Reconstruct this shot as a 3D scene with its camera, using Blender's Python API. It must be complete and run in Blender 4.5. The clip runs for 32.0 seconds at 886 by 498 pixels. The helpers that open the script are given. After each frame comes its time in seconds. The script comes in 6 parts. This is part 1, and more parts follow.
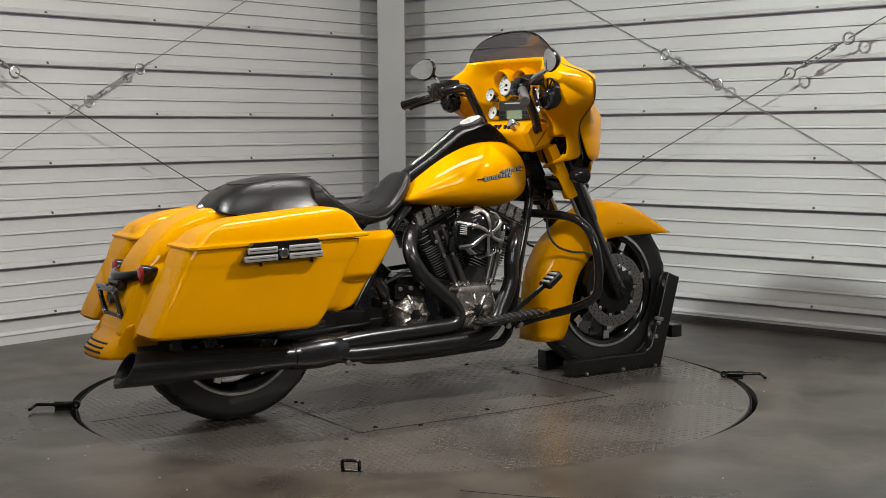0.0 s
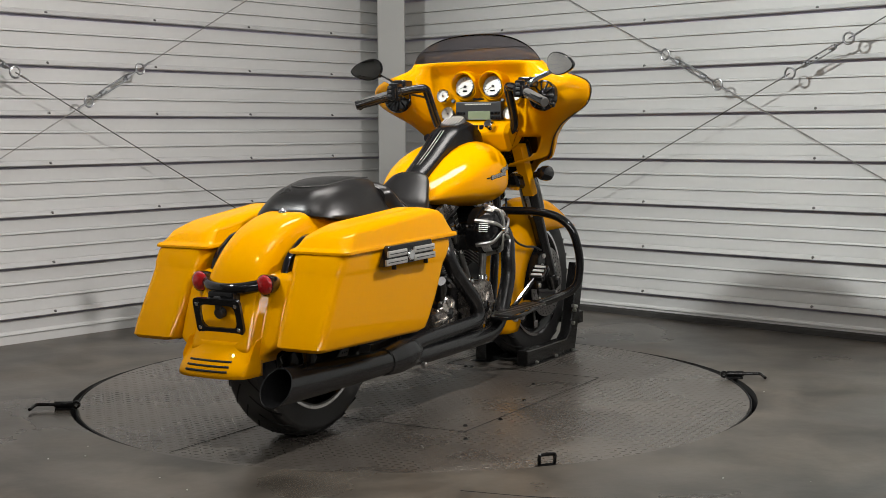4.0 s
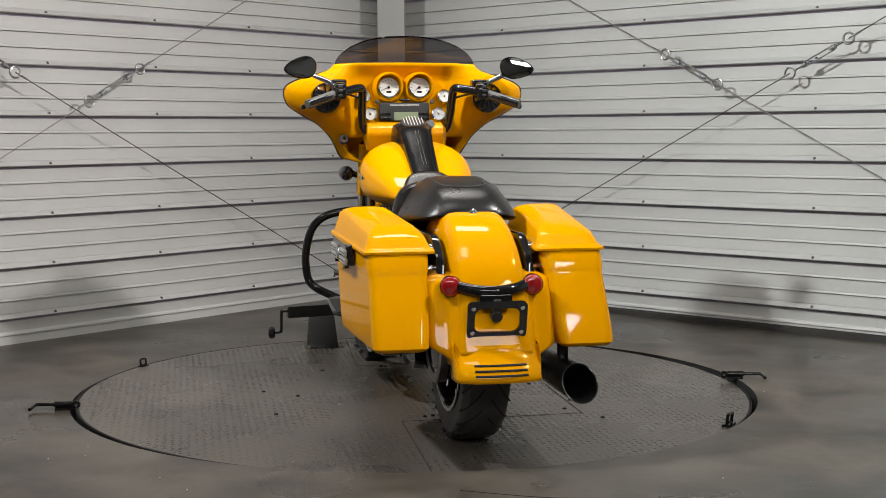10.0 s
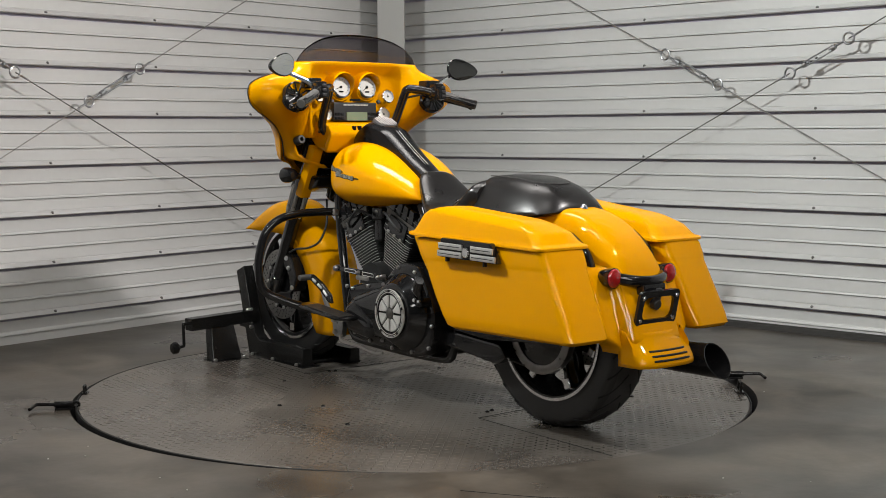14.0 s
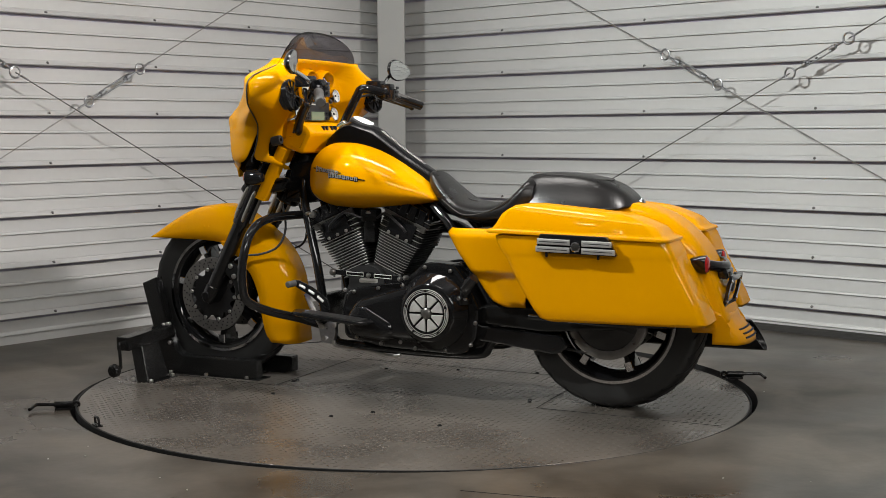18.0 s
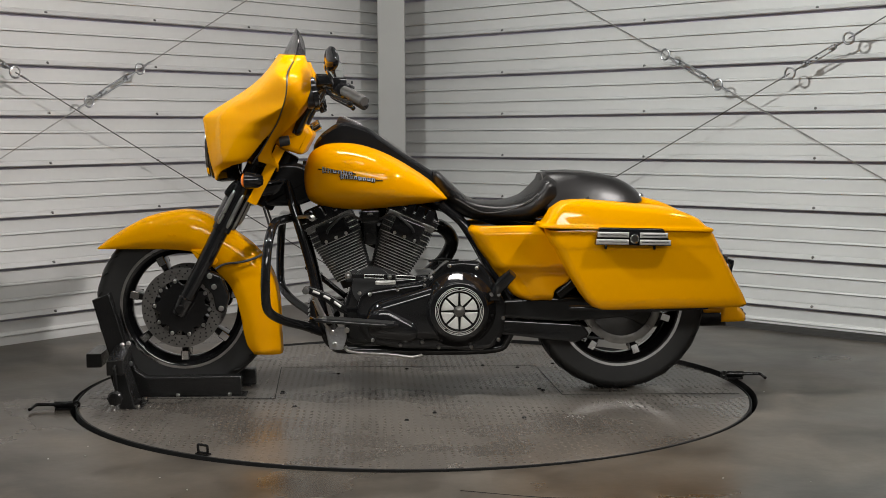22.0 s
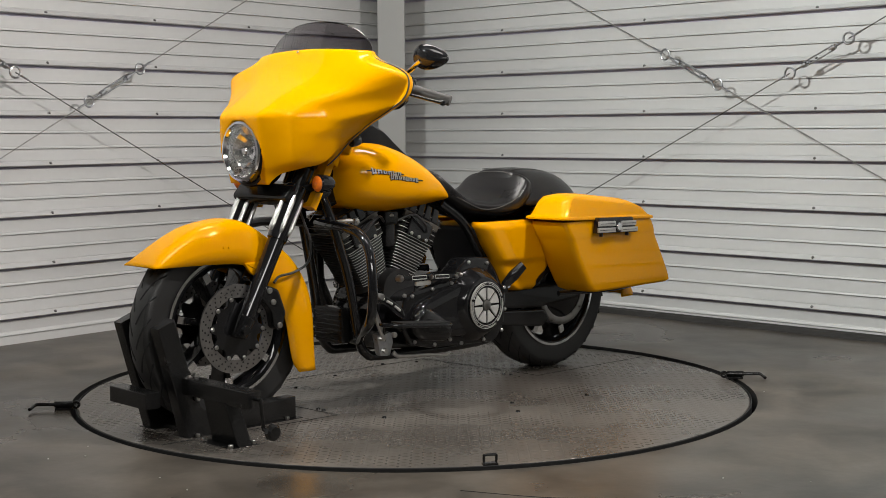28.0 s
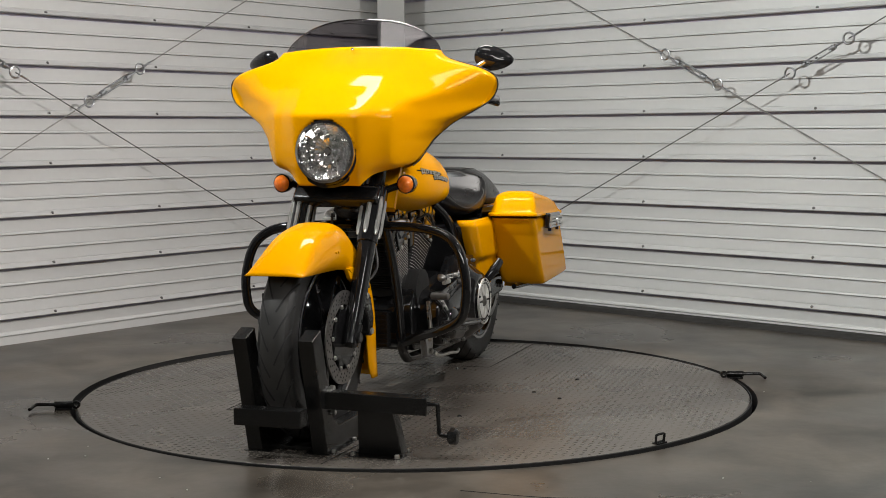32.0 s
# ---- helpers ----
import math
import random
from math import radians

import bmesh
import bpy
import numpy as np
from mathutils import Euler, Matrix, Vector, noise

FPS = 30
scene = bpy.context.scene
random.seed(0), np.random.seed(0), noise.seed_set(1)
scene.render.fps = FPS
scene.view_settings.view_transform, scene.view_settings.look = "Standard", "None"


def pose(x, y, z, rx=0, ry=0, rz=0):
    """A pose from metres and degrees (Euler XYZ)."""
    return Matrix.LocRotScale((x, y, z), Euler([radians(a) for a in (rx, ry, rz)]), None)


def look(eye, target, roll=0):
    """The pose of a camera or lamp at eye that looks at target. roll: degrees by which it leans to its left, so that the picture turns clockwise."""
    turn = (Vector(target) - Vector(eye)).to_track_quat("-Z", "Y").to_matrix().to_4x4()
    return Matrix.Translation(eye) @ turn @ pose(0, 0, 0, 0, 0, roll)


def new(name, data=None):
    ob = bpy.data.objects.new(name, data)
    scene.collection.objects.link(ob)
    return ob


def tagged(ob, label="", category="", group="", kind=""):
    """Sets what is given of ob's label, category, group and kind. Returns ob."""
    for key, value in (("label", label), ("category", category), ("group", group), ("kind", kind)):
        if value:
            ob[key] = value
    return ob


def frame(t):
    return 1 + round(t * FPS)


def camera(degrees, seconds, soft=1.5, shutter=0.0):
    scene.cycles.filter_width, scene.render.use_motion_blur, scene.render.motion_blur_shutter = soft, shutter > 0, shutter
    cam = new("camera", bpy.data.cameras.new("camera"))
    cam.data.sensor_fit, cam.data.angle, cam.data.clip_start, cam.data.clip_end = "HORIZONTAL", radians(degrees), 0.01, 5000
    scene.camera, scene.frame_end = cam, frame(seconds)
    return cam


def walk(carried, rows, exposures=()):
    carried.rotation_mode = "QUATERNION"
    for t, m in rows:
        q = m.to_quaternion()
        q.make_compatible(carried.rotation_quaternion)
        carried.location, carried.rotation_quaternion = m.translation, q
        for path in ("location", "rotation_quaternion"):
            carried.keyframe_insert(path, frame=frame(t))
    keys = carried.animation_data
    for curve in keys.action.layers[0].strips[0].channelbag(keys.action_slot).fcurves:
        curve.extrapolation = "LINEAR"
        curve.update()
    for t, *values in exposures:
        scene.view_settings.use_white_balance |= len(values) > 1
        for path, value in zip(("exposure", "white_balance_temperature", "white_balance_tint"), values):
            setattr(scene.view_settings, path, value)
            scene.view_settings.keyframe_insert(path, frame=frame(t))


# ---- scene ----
# ---- camera: fixed on a stand before the turntable ----
EYE = (0.0, -5.0064, 0.9753)
AIM = (0.0214, -4.0106, 0.8871)
cam = camera(36.706, 32.0, soft=0.5)
walk(cam, [(0.0, look(EYE, AIM, -0.355)), (32.0, look(EYE, AIM, -0.355))])

# ---- world and light ----
world = bpy.data.worlds.new("hall_world")
scene.world = world
world.use_nodes = True
world.node_tree.nodes["Background"].inputs[0].default_value = (0.5, 0.52, 0.55, 1)
world.node_tree.nodes["Background"].inputs[1].default_value = 0.02
scene.view_settings.exposure = 0.0

ROOM_TOP = 3.3


def area_lamp(name, eye, target, sx, sy, watts, colour, spread):
    d = bpy.data.lights.new(name, "AREA")
    d.shape, d.size, d.size_y, d.energy, d.color, d.spread = "RECTANGLE", sx, sy, watts, colour, radians(spread)
    ob = new(name, d)
    ob.matrix_world = look(eye, target)
    return ob


LIGHTS = [  # place, aim, width, height, watts, colour, spread in degrees
    ((0.0, 0.3, 3.0), (0.0, 0.301, 0), 1.4, 0.45, 12, (1, 0.96, 0.92), 95),
    ((-0.2, -1.35, 3.0), (-0.2, -1.349, 0), 1.1, 0.55, 6, (1, 0.96, 0.92), 125),
    ((1.8, -3.75, 3.0), (1.8, -3.749, 0), 0.25, 1.0, 18, (1, 0.98, 0.94), 170),
    ((1.2, -6.3, 2.85), (0.7, 0.0, 1.0), 4.4, 0.7, 66, (1, 0.98, 0.94), 150),
    ((-2.0, -1.2, 2.95), (3.1, 0.35, 1.30), 0.16, 0.16, 74, (0.97, 1, 0.98), 115),
    ((2.09, -1.2, 2.95), (-3.1, 0.3, 1.30), 0.16, 0.16, 66, (1, 0.955, 0.93), 115),
]
for at, aim, sx, sy, watts, colour, spread in LIGHTS:
    at, aim = Vector(at), Vector(aim)
    area_lamp("ceiling_lamp", at + (aim - at).normalized() * 0.05, aim, sx * 0.95, sy * 0.95, watts, colour, spread)


# ---- materials ----
def material(name, colour, rough=0.5, metal=0.0, coat=0.0, vary=0.15, scale=8.0, fine=120.0, bump=0.0, coat_rough=0.03, rough_vary=0.1, spec=0.5):
    m = bpy.data.materials.new(name)
    m.use_nodes = True
    nt = m.node_tree
    b = nt.nodes["Principled BSDF"]
    b.inputs["Roughness"].default_value = rough
    b.inputs["Metallic"].default_value = metal
    b.inputs["Coat Weight"].default_value = coat
    b.inputs["Coat Roughness"].default_value = coat_rough
    b.inputs["Specular IOR Level"].default_value = spec
    tc = nt.nodes.new("ShaderNodeTexCoord")
    big = nt.nodes.new("ShaderNodeTexNoise")
    big.inputs["Scale"].default_value, big.inputs["Detail"].default_value = scale, 6
    small = nt.nodes.new("ShaderNodeTexNoise")
    small.inputs["Scale"].default_value, small.inputs["Detail"].default_value = fine, 3
    mix = nt.nodes.new("ShaderNodeMath")
    mix.operation = "MULTIPLY_ADD"
    mix.inputs[1].default_value = 0.35
    for n in (big, small):
        nt.links.new(tc.outputs["Object"], n.inputs["Vector"])
    nt.links.new(small.outputs["Fac"], mix.inputs[0])
    nt.links.new(big.outputs["Fac"], mix.inputs[2])
    ramp = nt.nodes.new("ShaderNodeMapRange")
    ramp.inputs["From Min"].default_value, ramp.inputs["From Max"].default_value = 0.35, 1.0
    ramp.inputs["To Min"].default_value, ramp.inputs["To Max"].default_value = 1 - vary, 1 + vary
    nt.links.new(mix.outputs[0], ramp.inputs["Value"])
    mul = nt.nodes.new("ShaderNodeMix")
    mul.data_type, mul.blend_type = "RGBA", "MULTIPLY"
    mul.inputs["Factor"].default_value = 1
    mul.inputs["A"].default_value = (*colour, 1)
    nt.links.new(ramp.outputs[0], mul.inputs["B"])
    nt.links.new(mul.outputs["Result"], b.inputs["Base Color"])
    rr = nt.nodes.new("ShaderNodeMapRange")
    rr.inputs["From Min"].default_value, rr.inputs["From Max"].default_value = 0.3, 0.8
    rr.inputs["To Min"].default_value, rr.inputs["To Max"].default_value = max(0.02, rough * (1 - rough_vary)), min(1, rough * (1 + rough_vary))
    nt.links.new(big.outputs["Fac"], rr.inputs["Value"])
    nt.links.new(rr.outputs[0], b.inputs["Roughness"])
    if bump:
        bp = nt.nodes.new("ShaderNodeBump")
        bp.inputs["Strength"].default_value, bp.inputs["Distance"].default_value = bump, 0.002
        nt.links.new(small.outputs["Fac"], bp.inputs["Height"])
        nt.links.new(bp.outputs[0], b.inputs["Normal"])
    return m


def glow(name, colour, strength):
    m = bpy.data.materials.new(name)
    m.use_nodes = True
    b = m.node_tree.nodes["Principled BSDF"]
    b.inputs["Base Color"].default_value = (*colour, 1)
    b.inputs["Emission Color"].default_value = (*colour, 1)
    b.inputs["Emission Strength"].default_value = strength
    return m


def glass(name, colour, rough=0.02, ior=1.45, alpha=1.0):
    m = bpy.data.materials.new(name)
    m.use_nodes = True
    b = m.node_tree.nodes["Principled BSDF"]
    b.inputs["Base Color"].default_value = (*colour, 1)
    b.inputs["Roughness"].default_value = rough
    b.inputs["Transmission Weight"].default_value = alpha
    b.inputs["IOR"].default_value = ior
    return m


YELLOW = material("yellow_paint", (0.628, 0.268, 0.0), 0.45, coat=0.5, vary=0.03, scale=3, fine=900, spec=0.0, coat_rough=0.025)
BLACK_GLOSS = material("gloss_black_paint", (0.007, 0.007, 0.0075), 0.09, coat=0.5, vary=0.2, scale=6, spec=0.25)
BLACK_SATIN = material("satin_black_paint", (0.008, 0.008, 0.008), 0.2, coat=0.2, vary=0.3, scale=14, bump=0.03, spec=0.25)
BLACK_MATT = material("matt_black_ceramic", (0.009, 0.009, 0.0095), 0.25, vary=0.3, scale=20, fine=400, bump=0.06)
PLASTIC = material("black_plastic", (0.015, 0.015, 0.016), 0.45, vary=0.25, fine=600, bump=0.1)
RUBBER = material("tyre_rubber", (0.012, 0.0117, 0.0114), 0.46, vary=0.35, scale=18, fine=300, bump=0.25)
WORN_TREAD = material("worn_tyre_tread", (0.030, 0.029, 0.028), 0.5, vary=0.3, scale=18, fine=300, bump=0.2)
GRIP = material("grey_rubber", (0.06, 0.058, 0.055), 0.6, vary=0.2, fine=300, bump=0.2)
CHROME = material("chrome", (0.75, 0.75, 0.76), 0.09, metal=1.0, vary=0.08, scale=20)
STEEL = material("brushed_steel", (0.5, 0.49, 0.47), 0.3, metal=1.0, vary=0.15, scale=30, fine=250, bump=0.05)
DISC_STEEL = material("brake_disc_steel", (0.22, 0.21, 0.20), 0.30, metal=0.85, vary=0.25, scale=30, fine=250)
ALLOY = material("satin_grey_alloy", (0.36, 0.35, 0.34), 0.3, metal=1.0, vary=0.15, scale=25, bump=0.03)
CONSOLE = material("semi_gloss_black_console", (0.006, 0.006, 0.0065), 0.24, coat=0.1, vary=0.2, scale=8, spec=0.14)
LEATHER = material("black_vinyl", (0.008, 0.0075, 0.0075), 0.30, vary=0.25, scale=10, fine=300, bump=0.16, spec=0.35)
PIPING = material("seam_thread", (0.035, 0.033, 0.03), 0.6)
CHOCK_PAINT = material("black_powder_coat", (0.007, 0.007, 0.007), 0.26, vary=0.35, scale=9, fine=260, bump=0.12)
WALL_PAINT = material("pale_grey_steel_sheet", (0.54, 0.54, 0.53), 0.36, vary=0.06, scale=2.0, fine=35, spec=0.45, bump=0.02)
POST_PAINT = material("grey_post_paint", (0.36, 0.36, 0.345), 0.5, vary=0.06, scale=4, fine=150)
TRIM = material("dark_base_trim", (0.03, 0.028, 0.026), 0.7, vary=0.3)
PLAIN_WALL = material("plain_grey_wall", (0.20, 0.20, 0.195), 0.6, vary=0.06, scale=2)
CEILING_PAINT = material("ceiling_paint", (0.12, 0.12, 0.12), 0.7, vary=0.1, scale=2)
TREAD = material("dark_tread_plate", (0.135, 0.120, 0.104), 0.32, metal=0.35, vary=0.5, scale=2.2, fine=45, bump=0.12, rough_vary=0.4)
LUG = material("worn_tread_lug", (0.140, 0.125, 0.108), 0.30, metal=0.5, vary=0.5, scale=3, fine=60, rough_vary=0.3)
# darker mauve for the lap slots: the joint's shade put into colour
SEAM = material("joint_shade_tone", (0.42, 0.40, 0.50), 0.7, vary=0.2, scale=12)
SCREW = material("weathered_screw", (0.16, 0.155, 0.15), 0.45, metal=0.6, vary=0.4, scale=200)
GAP = material("black_gap", (0.006, 0.006, 0.006), 0.8)
LAMP_GLOW = glow("lamp_diffuser", (1, 0.97, 0.92), 0.6)
DOWNLIGHT = glow("downlight_face", (1, 0.97, 0.92), 45)
AMBER = material("amber_lens", (0.75, 0.16, 0.01), 0.12, coat=1.0, vary=0.25, scale=60)
RED_LENS = material("red_lens", (0.30, 0.008, 0.008), 0.12, coat=1.0, vary=0.35, scale=90)
CLEAR = glass("clear_lens", (1, 1, 1), 0.0, 1.3)
SMOKE = glass("smoked_acrylic", (0.27, 0.25, 0.27), 0.0, 1.45)
DIAL = material("white_dial", (0.50, 0.495, 0.46), 0.4, vary=0.03)
LCD = material("radio_display", (0.16, 0.2, 0.13), 0.25, vary=0.05)
MIRROR = material("mirror_glass", (0.62, 0.63, 0.62), 0.01, metal=1.0, vary=0.0, rough_vary=0)
REFLECTOR_MET = material("headlight_reflector", (0.95, 0.95, 0.95), 0.10, metal=0.85, vary=0.05)
ZINC = material("galvanised_zinc", (0.45, 0.46, 0.48), 0.3, metal=1.0, vary=0.2, scale=60)
NICKEL = material("warm_nickel_casting", (0.44, 0.405, 0.37), 0.27, metal=0.9, vary=0.2, scale=30)
BARREL = material("matt_black_casting", (0.006, 0.006, 0.006), 0.6, vary=0.3, scale=30)
FIN_EDGE = material("machined_fin_edge", (0.5, 0.49, 0.47), 0.35, metal=0.6, vary=0.15, scale=30)
HEAD_GREY = material("dark_grey_casting", (0.14, 0.135, 0.125), 0.32, metal=0.8, vary=0.2, scale=40)
SILVER = material("satin_silver", (0.66, 0.65, 0.62), 0.42, metal=0.6, vary=0.12, scale=30)
BADGE = material("tarnished_chrome_badge", (0.34, 0.33, 0.31), 0.35, metal=0.5, vary=0.15, scale=60)
WIRE = material("steel_wire_rope", (0.11, 0.105, 0.1), 0.45, metal=0.7, vary=0.3, scale=80)

WIRE_PALE = material("galvanised_wire_rope", (0.27, 0.265, 0.255), 0.5, metal=0.5, vary=0.3, scale=80)


def concrete():
    m = material("grey_concrete", (0.093, 0.080, 0.065), 0.4, vary=0.42, scale=1.1, fine=34, bump=0.16, rough_vary=0.5)
    nt = m.node_tree
    b = nt.nodes["Principled BSDF"]
    tc = [n for n in nt.nodes if n.type == "TEX_COORD"][0]
    n2 = nt.nodes.new("ShaderNodeTexNoise")
    n2.inputs["Scale"].default_value, n2.inputs["Detail"].default_value, n2.inputs["Distortion"].default_value = 3.1, 8, 0.6
    nt.links.new(tc.outputs["Object"], n2.inputs["Vector"])
    r2 = nt.nodes.new("ShaderNodeMapRange")
    r2.inputs["From Min"].default_value, r2.inputs["From Max"].default_value = 0.35, 0.75
    r2.inputs["To Min"].default_value, r2.inputs["To Max"].default_value = 0.52, 1.5
    nt.links.new(n2.outputs["Fac"], r2.inputs["Value"])
    mul = nt.nodes.new("ShaderNodeMix")
    mul.data_type, mul.blend_type = "RGBA", "MULTIPLY"
    mul.inputs["Factor"].default_value = 1
    src = b.inputs["Base Color"].links[0].from_socket
    nt.links.new(src, mul.inputs["A"])
    nt.links.new(r2.outputs[0], mul.inputs["B"])
    nt.links.new(mul.outputs["Result"], b.inputs["Base Color"])
    return m


CONCRETE = concrete()


# ---- geometry helpers ----
def smooth_path(pts, sub=6):
    pts = [Vector(p) for p in pts]
    if len(pts) < 3 or sub < 2:
        return pts
    out = []
    ext = [2 * pts[0] - pts[1]] + pts + [2 * pts[-1] - pts[-2]]
    for i in range(1, len(ext) - 2):
        a, b, c, d = ext[i - 1:i + 3]
        for k in range(sub):
            t = k / sub
            out.append(0.5 * (2 * b + (c - a) * t + (2 * a - 5 * b + 4 * c - d) * t * t + (3 * b - a - 3 * c + d) * t ** 3))
    out.append(pts[-1])
    return out


def basis(axis):
    w = Vector(axis).normalized()
    u = w.orthogonal().normalized()
    return u, w.cross(u), w


class Geo:
    """Collects vertices, faces and material slots of one mesh."""

    def __init__(self):
        self.v, self.f, self.m = [], [], []

    def add(self, verts, faces, mi=0, at=None):
        k = len(self.v)
        self.v += [tuple(at @ Vector(p)) if at else tuple(p) for p in verts]
        self.f += [tuple(i + k for i in f) for f in faces]
        self.m += [mi] * len(faces)
        return self

    def box(self, x, y, z, sx, sy, sz, b=0.0, mi=0, at=None):
        bm = bmesh.new()
        bmesh.ops.create_cube(bm, size=1.0)
        for v in bm.verts:
            v.co = (v.co.x * sx, v.co.y * sy, v.co.z * sz)
        if b:
            bmesh.ops.bevel(bm, geom=bm.edges[:], offset=min(b, 0.45 * min(sx, sy, sz)), segments=2, affect="EDGES", profile=0.6)
        bm.verts.index_update()
        vs = [(v.co.x + x, v.co.y + y, v.co.z + z) for v in bm.verts]
        fs = [[v.index for v in f.verts] for f in bm.faces]
        bm.free()
        return self.add(vs, fs, mi, at)

    def loft(self, rings, caps=True, closed=True, mi=0, at=None):
        n = len(rings[0])
        vs = [p for r in rings for p in r]
        fs = []
        for i in range(len(rings) - 1):
            for j in range(n if closed else n - 1):
                a, b = i * n + j, i * n + (j + 1) % n
                fs.append((a, b, b + n, a + n))
        if caps and closed:
            fs.append(tuple(range(n))[::-1])
            fs.append(tuple(range((len(rings) - 1) * n, len(rings) * n)))
        return self.add(vs, fs, mi, at)

    def cyl(self, p0, p1, r0, r1=None, n=20, mi=0, b=0.0, at=None):
        p0, p1 = Vector(p0), Vector(p1)
        r1 = r0 if r1 is None else r1
        u, v, w = basis(p1 - p0)
        stops = [(p0, r0), (p1, r1)]
        if b:
            stops = [(p0, r0 - b), (p0 + w * b, r0), (p1 - w * b, r1), (p1, r1 - b)]
        rings = [[p + u * (r * math.cos(2 * math.pi * k / n)) + v * (r * math.sin(2 * math.pi * k / n)) for k in range(n)] for p, r in stops]
        return self.loft(rings, mi=mi, at=at)

    def tube(self, path, r, n=12, sub=6, mi=0, at=None, flat=None):
        """flat: (side vector, factor) widens the section along a direction."""
        pts = smooth_path(path, sub)
        rs = r if isinstance(r, (list, tuple)) else [r]
        rad = [float(np.interp(i / max(1, len(pts) - 1), np.linspace(0, 1, len(rs)), rs)) if len(rs) > 1 else rs[0] for i in range(len(pts))]
        rings, u = [], None
        for i, p in enumerate(pts):
            d = (pts[min(i + 1, len(pts) - 1)] - pts[max(i - 1, 0)]).normalized()
            u = d.orthogonal().normalized() if u is None else (u - d * u.dot(d)).normalized()
            v = d.cross(u)
            ring = []
            for k in range(n):
                q = u * (rad[i] * math.cos(2 * math.pi * k / n)) + v * (rad[i] * math.sin(2 * math.pi * k / n))
                if flat:
                    s = Vector(flat[0])
                    q += s * q.dot(s) * (flat[1] - 1)
                ring.append(p + q)
            rings.append(ring)
        return self.loft(rings, mi=mi, at=at)

    def lathe(self, prof, centre, axis, n=40, mi=0, at=None, closed=False):
        """prof: (radius, height along axis); closed joins the last point to the first."""
        u, v, w = basis(axis)
        c = Vector(centre)
        k = len(prof)
        vs, fs = [], []
        for i in range(n):
            a = 2 * math.pi * i / n
            vs += [c + w * h + (u * math.cos(a) + v * math.sin(a)) * r for r, h in prof]
        for i in range(n):
            for j in range(k if closed else k - 1):
                a, b = i * k + j, i * k + (j + 1) % k
                c2, d = ((i + 1) % n) * k + (j + 1) % k, ((i + 1) % n) * k + j
                fs.append((a, b, c2, d))
        return self.add(vs, fs, mi, at)

    def plate(self, poly, y0, y1, b=0.0, mi=0, at=None, axes="xz"):
        """A polygon in the plane of axes, thickened between y0 and y1, its edges rounded by b."""
        n = len(poly)
        area = sum(poly[i][0] * poly[(i + 1) % n][1] - poly[(i + 1) % n][0] * poly[i][1] for i in range(n))
        sgn = 1 if area > 0 else -1

        def inset(d):
            out = []
            for i in range(n):
                p, q, r = (Vector(poly[(i + k) % n]).to_2d() for k in (-1, 0, 1))
                e0, e1 = (q - p).normalized(), (r - q).normalized()
                n0, n1 = Vector((-e0.y, e0.x)), Vector((-e1.y, e1.x))
                m = (n0 + n1)
                m = m / max(0.4, m.dot(n0)) if m.length > 1e-6 else n0
                out.append(q + m * d * sgn)
            return out

        def place(p, h):
            return {"xz": (p[0], h, p[1]), "xy": (p[0], p[1], h), "yz": (h, p[0], p[1])}[axes]

        steps = [(y0, 0), (y1, 0)] if not b else [(y0, b * 1.5), (y0, b), (y0 + (y1 - y0) * 0.02 + math.copysign(b * 0.3, y1 - y0), b * 0.3), (y0 + math.copysign(b, y1 - y0), 0), (y1 - math.copysign(b, y1 - y0), 0), (y1 - math.copysign(b * 0.3, y1 - y0), b * 0.3), (y1, b), (y1, b * 1.5)]
        return self.loft([[place(p, h) for p in inset(d)] for h, d in steps], mi=mi, at=at)


def part(name, geo, mats, parent=None, label="", angle=38, thick=0.0, level=0):
    me = bpy.data.meshes.new(name)
    me.from_pydata(geo.v, [], geo.f)
    mats = mats if isinstance(mats, (list, tuple)) else [mats]
    for m in mats:
        me.materials.append(m)
    me.polygons.foreach_set("material_index", geo.m)
    bm = bmesh.new()
    bm.from_mesh(me)
    bmesh.ops.recalc_face_normals(bm, faces=bm.faces[:])
    bm.to_mesh(me)
    bm.free()
    me.polygons.foreach_set("use_smooth", [True] * len(me.polygons))
    me.set_sharp_from_angle(angle=radians(angle))
    ob = new(name, me)
    if parent:
        ob.parent = parent
    if level:
        md = ob.modifiers.new("round", "SUBSURF")
        md.levels = md.render_levels = level
    if not thick and not level and len(me.polygons) < 3000:
        md = ob.modifiers.new("flat_faces", "WEIGHTED_NORMAL")
        md.keep_sharp = True
    if thick:
        md = ob.modifiers.new("skin", "SOLIDIFY")
        md.thickness, md.offset = thick, -1
    if label:
        ob["label"] = label
    return ob


def rounded(poly, r, seg=4):
    """Rounds the corners of a polygon."""
    n, out = len(poly), []
    for i in range(n):
        p, q, s = (Vector(poly[(i + k) % n]).to_2d() for k in (-1, 0, 1))
        a, b = (p - q), (s - q)
        d = min(r, a.length * 0.45, b.length * 0.45)
        a, b = q + a.normalized() * d, q + b.normalized() * d
        for k in range(seg + 1):
            t = k / seg
            out.append(tuple((1 - t) ** 2 * a + 2 * t * (1 - t) * q + t * t * b))
    return out


# ---- hall: floor, ribbed steel walls, corner post ----
CORNER = Vector((-0.105, 3.207, 0))
LEFT_N, LEFT_T = Vector((0.7561, -0.6545, 0)), Vector((-0.6545, -0.7561, 0))
RIGHT_N, RIGHT_T = Vector((-0.6999, -0.7143, 0)), Vector((0.7143, -0.6999, 0))
SPAN = 9.0
TABLE_R = 1.25

